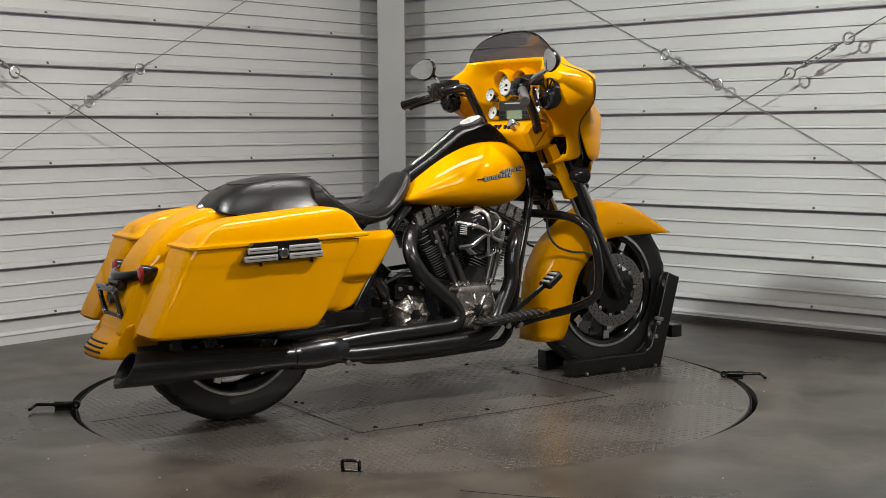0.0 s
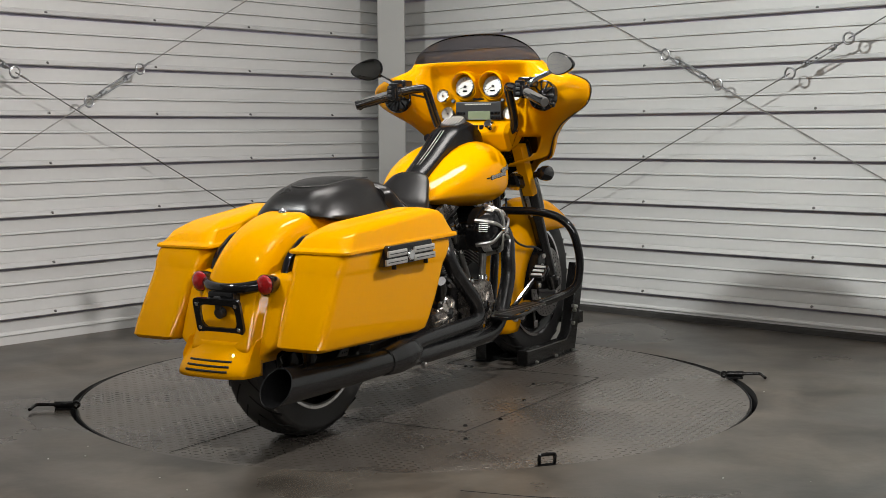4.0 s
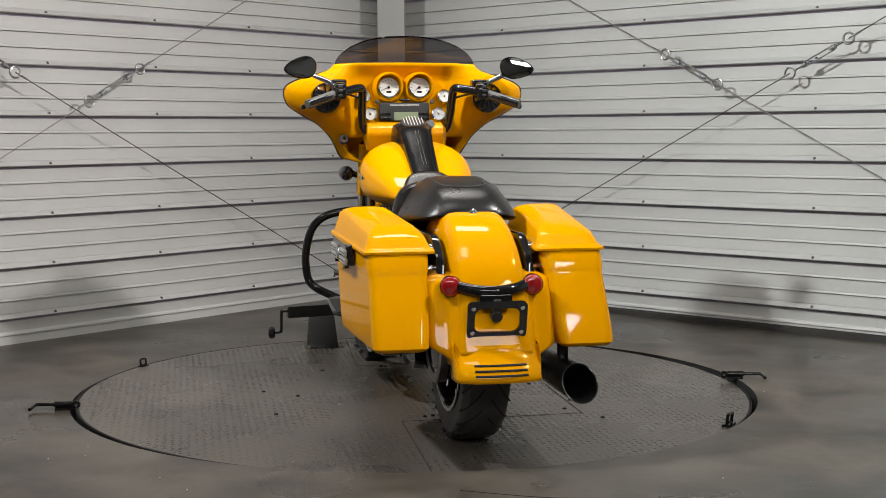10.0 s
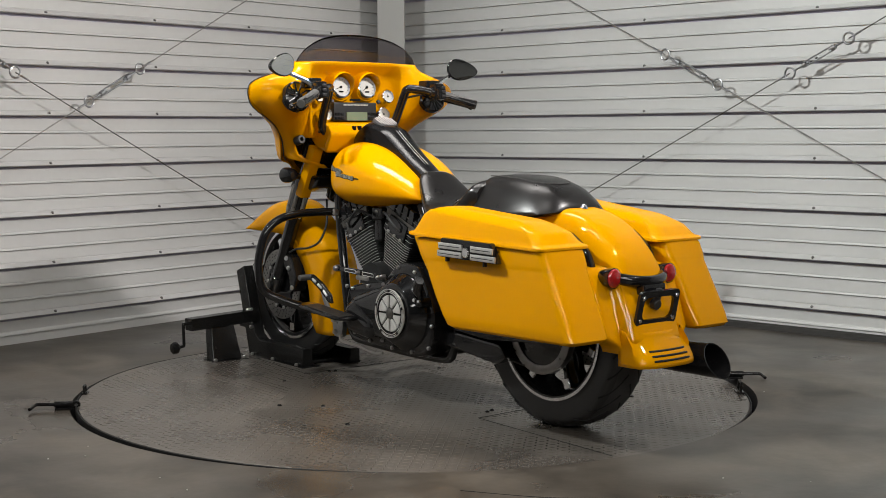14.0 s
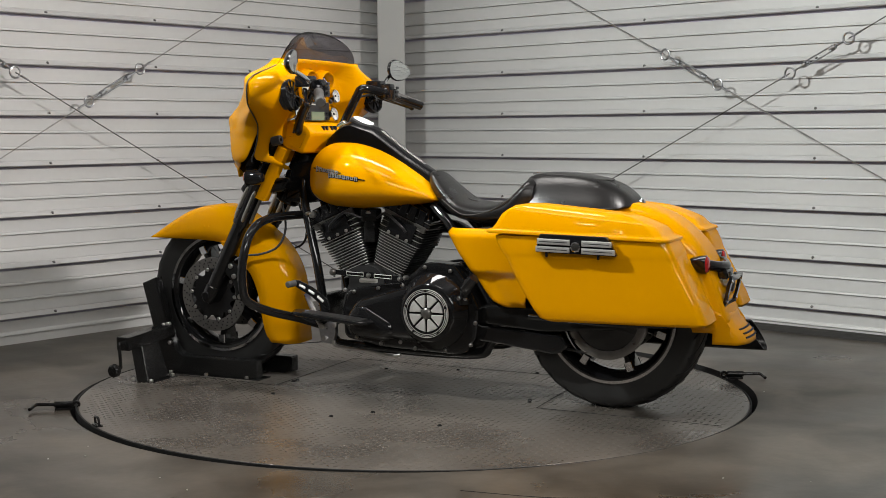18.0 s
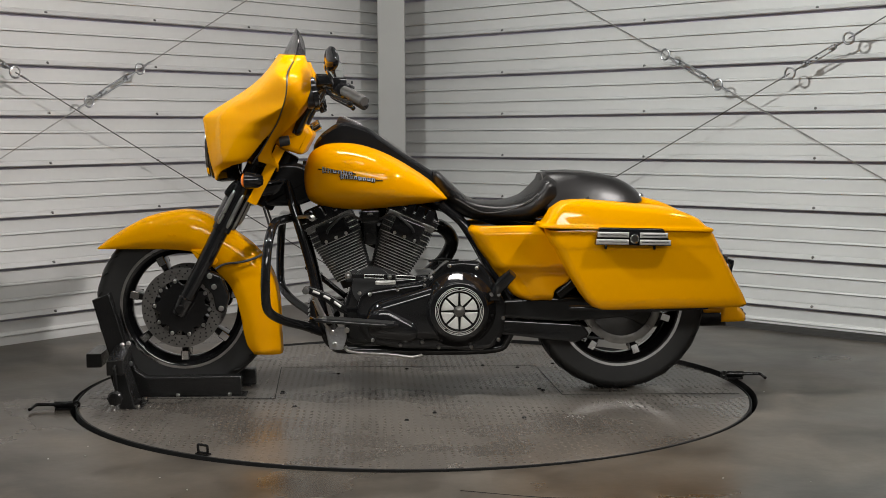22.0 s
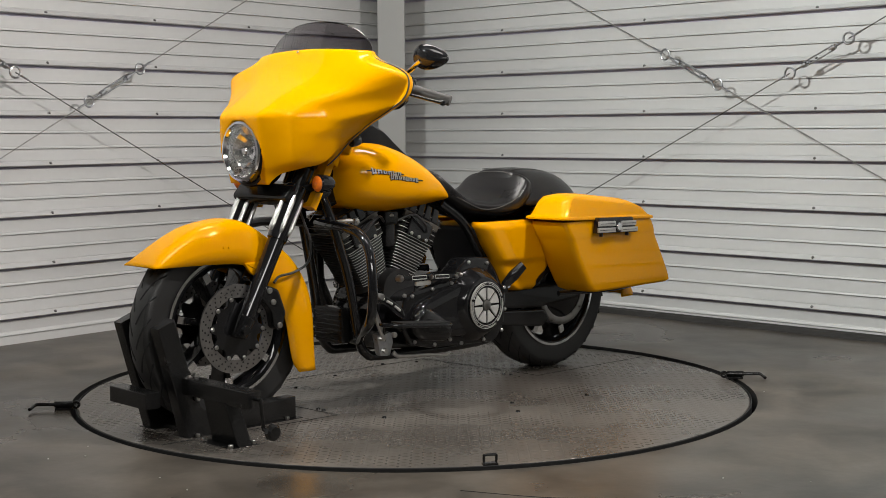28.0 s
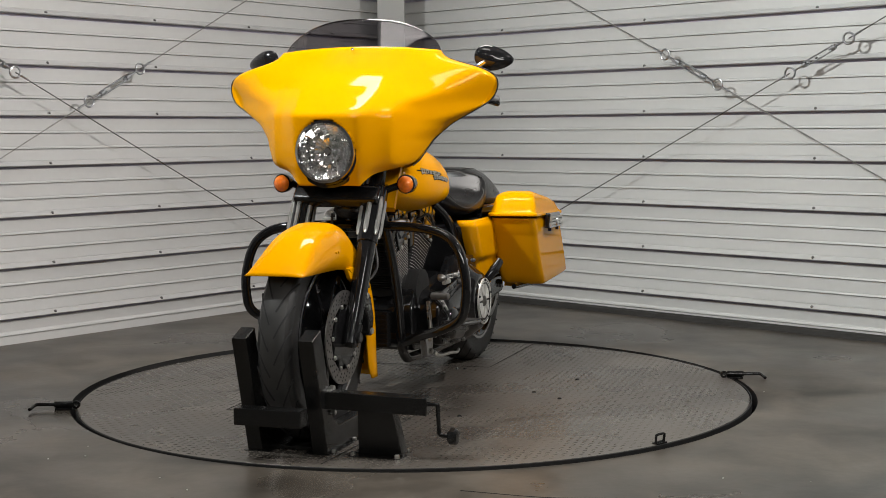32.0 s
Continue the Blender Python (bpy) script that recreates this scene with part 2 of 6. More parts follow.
g = Geo()
rings = [TABLE_R, 1.4, 1.7, 2.2, 3, 4.5, 7, 12]
def pit(r, z, wide=1.0):
    return [(r * wide * math.cos(2 * math.pi * k / 128), r * math.sin(2 * math.pi * k / 128), z) for k in range(128)]


g.loft([pit(r, 0, 1.013 if r < 1.3 else 1.0) for r in rings], caps=False)
g.loft([pit(TABLE_R, 0, 1.013), pit(TABLE_R, -0.12, 1.013), pit(0.01, -0.12)], caps=False, mi=1)
floor = tagged(part("floor", g, [CONCRETE, GAP]), "dark grey stained concrete floor with a round pit", "floor", kind="structure")
g = Geo()
g.tube([(0.12, -1.45, 0.0006), (0.35, -1.53, 0.0006), (0.6, -1.56, 0.0006), (0.95, -1.68, 0.0006)], 0.0012, 5)
part("crack", g, GAP, floor)

# pale grit lying on the concrete
rng = random.Random(11)
g = Geo()
for x, y in ((-1.024, -0.887), (-1.001, -1.012), (-1.105, -1.042), (-0.727, -1.275), (-0.627, -1.411), (1.296, -0.132), (1.092, -1.4), (0.86, -1.354)):
    r = rng.uniform(0.0022, 0.0036)
    g.cyl((x, y, 0.0), (x + rng.uniform(-0.001, 0.001), y, r * 0.8), r, n=6, b=r * 0.3)
tagged(part("grit", g, SILVER), "scattered pale grit on the concrete floor", "grit", kind="stuff")


def rib_profile(top):
    """Height, depth and slot mark of the sheet: one tall lapped rib over a dark joint and two small ones in every 0.2335 m."""
    out, pitch, z0 = [(0.0, 0.0, 0)], 0.2335, 0.111
    k = 0
    while z0 + k * pitch < top:
        z = z0 + k * pitch
        if k == 0:
            out += [(z - 0.0705, 0.0, 0), (z - 0.070, -0.004, 0), (z - 0.067, -0.004, 0), (z - 0.0665, 0.008, 0), (z - 0.058, 0.0055, 0), (z - 0.050, 0.0, 0)]
        out += [(z - 0.002, 0.0, 0), (z - 0.001, -0.005, 1), (z + 0.0115, -0.002, 1), (z + 0.012, 0.030, 0), (z + 0.015, 0.034, 0), (z + 0.019, 0.0300, 0), (z + 0.032, 0.0160, 0), (z + 0.0325, -0.003, 0), (z + 0.0365, -0.003, 0), (z + 0.037, 0.0, 0)]
        for f in (0.089, 0.162):
            out += [(z + f - 0.0005, 0.0, 0), (z + f, -0.004, 0), (z + f + 0.003, -0.004, 0), (z + f + 0.0035, 0.010, 0), (z + f + 0.012, 0.006, 0), (z + f + 0.0125, -0.002, 0), (z + f + 0.0145, -0.002, 0), (z + f + 0.015, 0.0, 0)]
        k += 1
    out.append((top, 0.0, 0))
    return [q for q in out if q[0] <= top]


def ribbed_wall(name, normal, along, label, screws):
    """screws: distances from the corner of the first screw, and from one to the next."""
    prof = rib_profile(ROOM_TOP)
    g = Geo()
    rings = []
    for s in np.linspace(0, SPAN, 13):
        base = CORNER + along * float(s)
        ring = [base + normal * d + Vector((0, 0, z)) for z, d, _ in prof]
        ring += [base - normal * 0.1 + Vector((0, 0, ROOM_TOP)), base - normal * 0.1]
        rings.append(ring)
    g.loft(rings)
    n = len(prof) + 2
    marks = [q[2] for q in prof] + [0, 0]
    # slot faces get the darker tone that stands in for shade
    for i in range(12 * n):
        if marks[i % n] or marks[(i % n + 1) % n]:
            g.m[i] = 1 if marks[i % n] and marks[(i % n + 1) % n] else 0
    w = tagged(part(name, g, [WALL_PAINT, SEAM], angle=15), label, "wall", kind="structure")
    head = Geo()
    head.lathe([(0.0, 0.009), (0.003, 0.0085), (0.0045, 0.006), (0.0045, 0.002), (0.0085, 0.0012), (0.0085, -0.002)], (0, 0, 0), normal, 8)
    me = None
    first, step = screws
    for k in range(8):
        for i in range(int((4.4 - first) / step) + 1):
            at = CORNER + along * (first + step * i) + normal * 0.0262 + Vector((0, 0, 0.111 + 0.2335 * k + 0.0225))
            if me is None:
                ob = part("screw", head, SCREW, w)
                me = ob.data
            else:
                ob = new("screw", me)
                ob.parent = w
            ob.location = at
    return w


ribbed_wall("wall_west", LEFT_N, LEFT_T, "pale grey ribbed steel sheet wall with screws", (0.585, 0.630))
ribbed_wall("wall_east", RIGHT_N, RIGHT_T, "pale grey ribbed steel sheet wall above dark trim", (0.877, 0.963))
g = Geo()
for s0, s1 in ((0.0, SPAN),):
    a, b = CORNER + RIGHT_T * s0, CORNER + RIGHT_T * s1
    g.loft([[p + RIGHT_N * d + Vector((0, 0, z)) for d, z in ((0.002, 0), (0.034, 0), (0.034, 0.024), (0.002, 0.03))] for p in (a, b)])
tagged(part("baseboard", g, TRIM), "dark base strip along the steel wall", "baseboard", kind="structure")
W_END, E_END = CORNER + LEFT_T * SPAN, CORNER + RIGHT_T * SPAN
FAR = W_END + E_END - CORNER


def plain_wall(name, a, b, label):
    g = Geo()
    d = (b - a).normalized()
    n = Vector((-d.y, d.x, 0))
    c = (CORNER + FAR) / 2
    n = n if n.dot(c - a) > 0 else -n
    g.loft([[p, p - n * 0.12, p - n * 0.12 + Vector((0, 0, ROOM_TOP)), p + Vector((0, 0, ROOM_TOP))] for p in (a, b)])
    return tagged(part(name, g, PLAIN_WALL), label, "wall", kind="structure")


# unseen walls and ceiling, added; their grey sets fill and reflections
plain_wall("wall_south_west", W_END, FAR, "plain dark grey wall added out of view to close the hall")
plain_wall("wall_south_east", FAR, E_END, "plain dark grey wall added out of view to close the hall")
g = Geo()
g.loft([[p + Vector((0, 0, ROOM_TOP + h)) for p in (CORNER, W_END, FAR, E_END)] for h in (0.004, 0.12)])
tagged(part("ceiling", g, CEILING_PAINT), "dark grey ceiling added out of view over the hall", "ceiling", kind="structure")

g = Geo()
g.plate(rounded([(-0.203, 2.78), (-0.046, 2.78), (-0.046, 2.94), (-0.203, 2.94)], 0.006, 3), 0.0, ROOM_TOP, axes="xy")
post = tagged(part("column", g, POST_PAINT), "grey square steel column in the corner", "column", kind="structure")

# light fixtures hung from the ceiling
for at, aim, sx, sy, watts, colour, spread in LIGHTS:
    e = tagged(new("ceiling_light"), "white rectangular light fixture hung from the ceiling", "ceiling light", "ceiling lights")
    e.location = at
    turn = look(at, aim).to_quaternion().to_matrix().to_4x4()
    g = Geo()
    g.box(0, 0, 0.035, sx + 0.04, sy + 0.04, 0.05, 0.008, at=turn)
    g.cyl((0, 0, 0.03), (0, 0, ROOM_TOP - at[2]), 0.012)
    part("housing", g, PLAIN_WALL, e)
    g = Geo()
    g.box(0, 0, 0.0, sx, sy, 0.02, 0.004, at=turn)
    part("diffuser", g, LAMP_GLOW, e)
# small round downlights behind the camera
for x, y in ((-1.9, -4.4), (-1.2, -5.4), (-2.6, -5.6), (-3.2, -4.2), (-1.5, -3.4), (1.0, -5.6), (-1.6, -6.6), (-0.8, -7.3), (-2.2, -7.4), (-1.3, -8.2), (0.3, -7.0), (-0.3, -8.1)):
    e = tagged(new("downlight"), "small round white ceiling downlight", "downlight", "ceiling downlights")
    e.location = (x, y, ROOM_TOP)
    g = Geo()
    g.lathe([(0.075, 0.0), (0.09, 0.0), (0.09, -0.03), (0.075, -0.03)], (0, 0, 0), (0, 0, 1), 24, closed=True)
    part("ring", g, PLAIN_WALL, e)
    g = Geo()
    g.cyl((0, 0, -0.004), (0, 0, -0.02), 0.074, n=24)
    part("lamp_face", g, DOWNLIGHT, e)


# ---- wire bracing with turnbuckles ----
def brace(a, b, t0=None, t1=None, label="", wire=WIRE):
    a, b = Vector(a), Vector(b)
    d = (b - a).normalized()
    e = tagged(new("brace_cable"), label, "cable", "wall bracing cables")
    w = Geo()
    u, v, n = basis(d)
    if t0 is None:
        w.cyl(a, b, 0.0028, n=8)
        part("wire", w, wire, e)
        return e
    t0, t1 = Vector(t0), Vector(t1)
    w.cyl(a, t0, 0.0028, n=8)
    part("wire", w, wire, e)
    w = Geo()
    w.cyl(t1, b, 0.0028, n=8)
    part("wire", w, wire, e)
    side = d.cross(Vector((0, 0, 1))).normalized()
    up = side.cross(d).normalized()
    ln = (t1 - t0).length
    for c, s in ((t0, 1), (t1, -1)):
        r = Geo()
        n = 20
        pts = [c + d * (0.026 * math.cos(2 * math.pi * k / n)) + up * (0.026 * math.sin(2 * math.pi * k / n)) for k in range(n + 1)]
        r.tube(pts, 0.0052, 8, sub=1)
        r.cyl(c + d * s * 0.026, c + d * s * ln * 0.33, 0.0052, n=8)
        r.cyl(c - d * s * 0.02, c - d * s * 0.075, 0.0055, n=8)
        part("eye_bolt", r, ZINC, e)
    r = Geo()
    m0, m1 = t0 + d * ln * 0.25, t0 + d * ln * 0.75
    for q in (-0.011, 0.011):
        r.cyl(m0 + up * q, m1 + up * q, 0.0042, n=8)
    r.cyl(m0 - d * 0.012, m0 + d * 0.014, 0.0135, n=10, b=0.002)
    r.cyl(m1 - d * 0.014, m1 + d * 0.012, 0.0135, n=10, b=0.002)
    part("turnbuckle_body", r, ZINC, e)
    return e


def along(a, b, s):
    a, b = Vector(a), Vector(b)
    return a + (b - a) * s


P, Q = Vector((-1.7932, 1.1039, 1.2504)), Vector((-0.7252, 2.3378, 0.3974))
d = (Q - P)
brace(P - d * 0.6, Q + d * 0.28, P - d * 0.13, P, "steel wire brace on the wall with a zinc turnbuckle")
P, Q = Vector((-1.3384, 1.6294, 1.2871)), Vector((-1.5365, 1.4005, 1.1236))
d = (P - Q)
brace(P + d * 4.5, Q - d * 4.4, P, Q, "crossed pale steel wire brace with a zinc turnbuckle", WIRE_PALE)
P, Q = Vector((1.2649, 1.7248, 1.3487)), Vector((1.4828, 1.5112, 1.1911))
d = (Q - P)
brace(P - d * 4.0, Q + d * 5.2, P, Q, "pale steel wire brace on the wall with a zinc turnbuckle", WIRE_PALE)
P, Q = Vector((1.9668, 1.0370, 1.3795)), Vector((1.7595, 1.2401, 1.2327))
d = (Q - P)
brace(P - d * 3.5, Q + d * 7.6, P, Q, "crossed steel wire brace with a zinc turnbuckle")


# ---- locking pins on the floor ----
def lock_pin(at, yaw, s, label):
    e = tagged(new("locking_pin"), label, "locking pin", "turntable locking pins")
    e.matrix_world = pose(at[0], at[1], 0, 0, 0, yaw)
    g = Geo()
    g.cyl((0.01, 0, 0.018), (0.075, 0, 0.018), 0.011, n=14, b=0.002)
    g.lathe([(0.006, -0.006), (0.014, -0.006), (0.014, 0.006), (0.006, 0.006)], (-0.002, 0, 0.016), (0, 1, 0), 18, closed=True)
    part("barrel", g, BLACK_SATIN, e)
    g = Geo()
    g.tube([(0.06, 0, 0.018), (0.12, 0, 0.019), (0.135, 0, 0.019), (0.143, -0.012 * s, 0.016), (0.15, -0.05 * s, 0.012)], 0.0062, 10, 4)
    part("handle_rod", g, BLACK_SATIN, e)
    g = Geo()
    g.box(0.04, 0, 0.004, 0.06, 0.04, 0.008, 0.002)
    part("foot_plate", g, BLACK_SATIN, e)
    return e


lock_pin((1.213, 0.150), -5, 1, "black steel locking pin on the floor beside the turntable")
lock_pin((-1.205, -0.31), 184, -1, "black steel locking pin on the floor beside the turntable")


# ---- turntable ----
def table_angle(t):
    """Heading of the motorcycle in degrees at t seconds."""
    return 140.761 + 6.8569 * (t - 16) + 0.4746 * ((t - 16) / 16) ** 2


table = tagged(new("turntable"), "round dark diamond tread plate turntable flush with the floor", "turntable")
g = Geo()
TR = 1.240
g.lathe([(0.0, 0.0), (0.6, 0.0), (TR - 0.004, 0.0), (TR, -0.004), (TR, -0.03), (0.0, -0.03)], (0, 0, 0), (0, 0, 1), 160)
part("deck", g, TREAD, table)
g = Geo()
g.lathe([(TR + 0.001, -0.03), (TR + 0.001, 0.001), (TR + 0.006, 0.0), (TR + 0.006, -0.03)], (0, 0, 0), (0, 0, 1), 160, closed=True)
part("rim_seal", g, GAP, table, "black rubber edge strip")


def lugs():
    """Raised lens-shaped lugs of tread plate, crossing in turn."""
    vs, fs = [], []
    step = 0.025
    n = int(TR / step) + 1
    for i in range(-n, n + 1):
        for j in range(-n, n + 1):
            x, y = i * step, j * step
            if math.hypot(x, y) > TR - 0.02:
                continue
            a = math.pi / 4 if (i + j) % 2 else -math.pi / 4
            c, s = math.cos(a), math.sin(a)
            k = len(vs)
            for px, py, pz in ((-0.0105, 0, 0), (-0.0035, -0.0034, 0), (0.0035, -0.0034, 0), (0.0105, 0, 0), (0.0035, 0.0034, 0), (-0.0035, 0.0034, 0), (-0.005, 0, 0.0009), (0.005, 0, 0.0009)):
                vs.append((x + c * px - s * py, y + s * px + c * py, pz))
            fs += [(k, k + 1, k + 6), (k + 1, k + 2, k + 7, k + 6), (k + 2, k + 3, k + 7), (k + 3, k + 4, k + 7), (k + 4, k + 5, k + 6, k + 7), (k + 5, k, k + 6)]
    me = bpy.data.meshes.new("tread_relief")
    me.from_pydata(vs, [], fs)
    me.materials.append(LUG)
    ob = new("tread_relief", me)
    ob.parent = table
    return tagged(ob, kind="stuff")


lugs()
Y0 = -0.0383
for a, b in (((-0.52, -0.50), (0.54, -0.52)), ((-0.52, -0.50), (-0.54, 0.14)), ((0.54, -0.52), (0.52, 0.16)), ((-0.54, 0.14), (-1.2, 0.16)), ((0.52, 0.16), (1.2, 0.12))):
    g = Geo()
    p, q = Vector((*a, 0.001)), Vector((*b, 0.001))
    w = (q - p).normalized().cross(Vector((0, 0, 1))) * 0.0014
    g.loft([[r - w, r + w, r + w + Vector((0, 0, 0.0012)), r - w + Vector((0, 0, 0.0012))] for r in (p, q)])
    part("plate_seam", g, GAP, table)
bolt = None
for x, y in ((-0.48, 0.05), (-0.47, 0.02), (0.5, 0.06), (0.5, 0.03), (0.02, -0.45), (-0.44, -0.46), (-0.30, -0.52), (0.44, 0.31), (-0.05, 0.45), (0.3, -0.35), (-0.6, -0.55), (-0.35, 0.55), (0.05, 0.57)):
    if bolt is None:
        g = Geo()
        g.lathe([(0.0, 0.006), (0.006, 0.005), (0.009, 0.0), (0.009, -0.002)], (0, 0, 0), (0, 0, 1), 10)
        bolt = part("deck_bolt", g, BLACK_SATIN, table)
        ob = bolt
    else:
        ob = new("deck_bolt", bolt.data)
        ob.parent = table
    ob.location = (x, y, 0)


def lift_ring(x, y, k):
    """A folding lifting loop on a small plate at the deck's edge."""
    a = math.atan2(y, x)
    at = Matrix.Translation((x, y, 0)) @ Matrix.Rotation(a - math.pi / 2, 4, "Z") @ Matrix.Scale(k, 4)
    g = Geo()
    g.box(0, 0, 0.004, 0.062, 0.03, 0.008, 0.002, at=at)
    base = part("lifting_loop", g, BLACK_SATIN, table, "black folding steel loop")
    g = Geo()
    pts = [(-0.024, 0, 0.006), (-0.025, 0.003, 0.034), (-0.019, 0.004, 0.041), (0.019, 0.004, 0.041), (0.025, 0.003, 0.034), (0.024, 0, 0.006)]
    g.tube(pts, 0.0055, 8, 4, at=at)
    g.cyl((-0.028, 0, 0.008), (0.028, 0, 0.008), 0.0055, n=8, at=at)
    part("loop", g, BLACK_SATIN, base)


lift_ring(-0.791, -0.929, 1.0)
lift_ring(0.675, 1.028, 0.74)

# ---- wheel chock (in the motorcycle's own axes) ----
chock = tagged(new("wheel_chock"), "black powder-coated steel wheel chock clamped to the turntable", "wheel chock")
for s in (1, -1):
    g = Geo()
    y0, y1 = (0.082, 0.132) if s > 0 else (-0.132, -0.082)
    tail, low = (0.648, 0.078) if s > 0 else (0.613, 0.066)
    g.plate([(tail, 0.004), (1.085, 0.004), (1.185, 0.365), (1.122, 0.390), (1.052, 0.15), (1.03, low + 0.024), (0.995, low), (tail, low)], y0, y1, 0.004)
    cheek = part("cheek", g, CHOCK_PAINT, chock)
    for x, z in ((1.066, 0.185), (1.078, 0.20), (1.055, 0.205), (1.05, 0.13)):
        g = Geo()
        g.cyl((x, y1 - 0.002 if s > 0 else y0 + 0.002, z), (x, (y1 + 0.014) if s > 0 else (y0 - 0.014), z), 0.009, n=6, b=0.002)
        part("bolt", g, STEEL, cheek)
    g = Geo()
    g.box(0.86, s * 0.10, 0.003, 0.46, 0.09, 0.006, 0.001)
    part("foot_plate", g, CHOCK_PAINT, chock)
    for x in (0.69, 0.88, 1.05):
        g = Geo()
        g.cyl((x, s * 0.137, 0.005), (x, s * 0.137, 0.016), 0.008, n=6, b=0.002)
        part("anchor_bolt", g, STEEL, chock)
g = Geo()
g.box(1.19, -0.005, 0.137, 0.055, 0.215, 0.052, 0.004)
part("front_cross_tube", g, CHOCK_PAINT, chock)
g = Geo()
g.box(0.87, 0, 0.012, 0.36, 0.17, 0.012, 0.002)
part("wheel_tray", g, CHOCK_PAINT, chock)
g = Geo()
g.box(0.0, 0.0, 0.0, 0.056, 0.335, 0.052, 0.004, at=pose(1.063, 0.275, 0.172, -1.5, 0, 4.5))
part("arm", g, CHOCK_PAINT, chock)
g = Geo()
lean = Matrix(((1, 0, 0.28, -0.005), (0, 1, 0, 0), (0, 0, 1, 0), (0, 0, 0, 1)))
g.plate([(0.218, 0.008), (0.358, 0.008), (0.342, 0.15), (0.232, 0.15)], 1.00, 1.055, 0.004, axes="yz", at=lean)
part("leg", g, CHOCK_PAINT, chock)
g = Geo()
g.box(1.03, 0.28, 0.004, 0.11, 0.17, 0.008, 0.002)
part("leg_foot", g, CHOCK_PAINT, chock)
for x, y in ((0.99, 0.21), (0.99, 0.35), (1.075, 0.21), (1.075, 0.35)):
    g = Geo()
    g.cyl((x, y, 0.007), (x, y, 0.02), 0.009, n=6, b=0.002)
    part("anchor_bolt", g, STEEL, chock)
g = Geo()
g.tube([(1.05, 0.43, 0.172), (1.048, 0.463, 0.172), (1.046, 0.468, 0.165), (1.04, 0.470, 0.09), (1.039, 0.476, 0.08), (1.037, 0.508, 0.077)], 0.0065, 10, 4)
crank = part("crank", g, BLACK_SATIN, chock)
g = Geo()
g.lathe([(0.0, -0.016), (0.020, -0.014), (0.026, -0.007), (0.026, 0.007), (0.020, 0.014), (0.0, 0.016)], (1.037, 0.513, 0.077), (0, 1, 0), 8)
part("knob", g, BLACK_SATIN, crank)


# ---- motorcycle: x forward, y to its left, z up ----
bike = tagged(new("motorcycle"), "yellow and black touring motorcycle with saddlebags and a fairing", "motorcycle")
AXF, AXR = Vector((0.862, 0, 0.33)), Vector((-0.774, 0, 0.321))
SIDES = (1, -1)


def arc_shell(stations, w, power=0.62, n=17):
    """A shell over stations ((crown x, z), (side edge x, z)), half width w."""
    rows = []
    for (px, pz), (ex, ez), ww in [(*s, w) if len(s) == 2 else s for s in stations]:
        row = []
        for k in range(n):
            a = math.pi * k / (n - 1)
            c, s = math.cos(a), math.sin(a)
            y = ww * math.copysign(abs(c) ** power, c)
            t = s ** power
            row.append((ex + (px - ex) * t, y, ez + (pz - ez) * t))
        rows.append(row)
    g = Geo()
    g.loft(rows, caps=False, closed=False)
    return g


def dense(stations, sub=3):
    a = smooth_path([(p[0][0], p[0][1], 0) for p in stations], sub)
    b = smooth_path([(p[1][0], p[1][1], 0) for p in stations], sub)
    return [((p.x, p.y), (q.x, q.y)) for p, q in zip(a, b)]


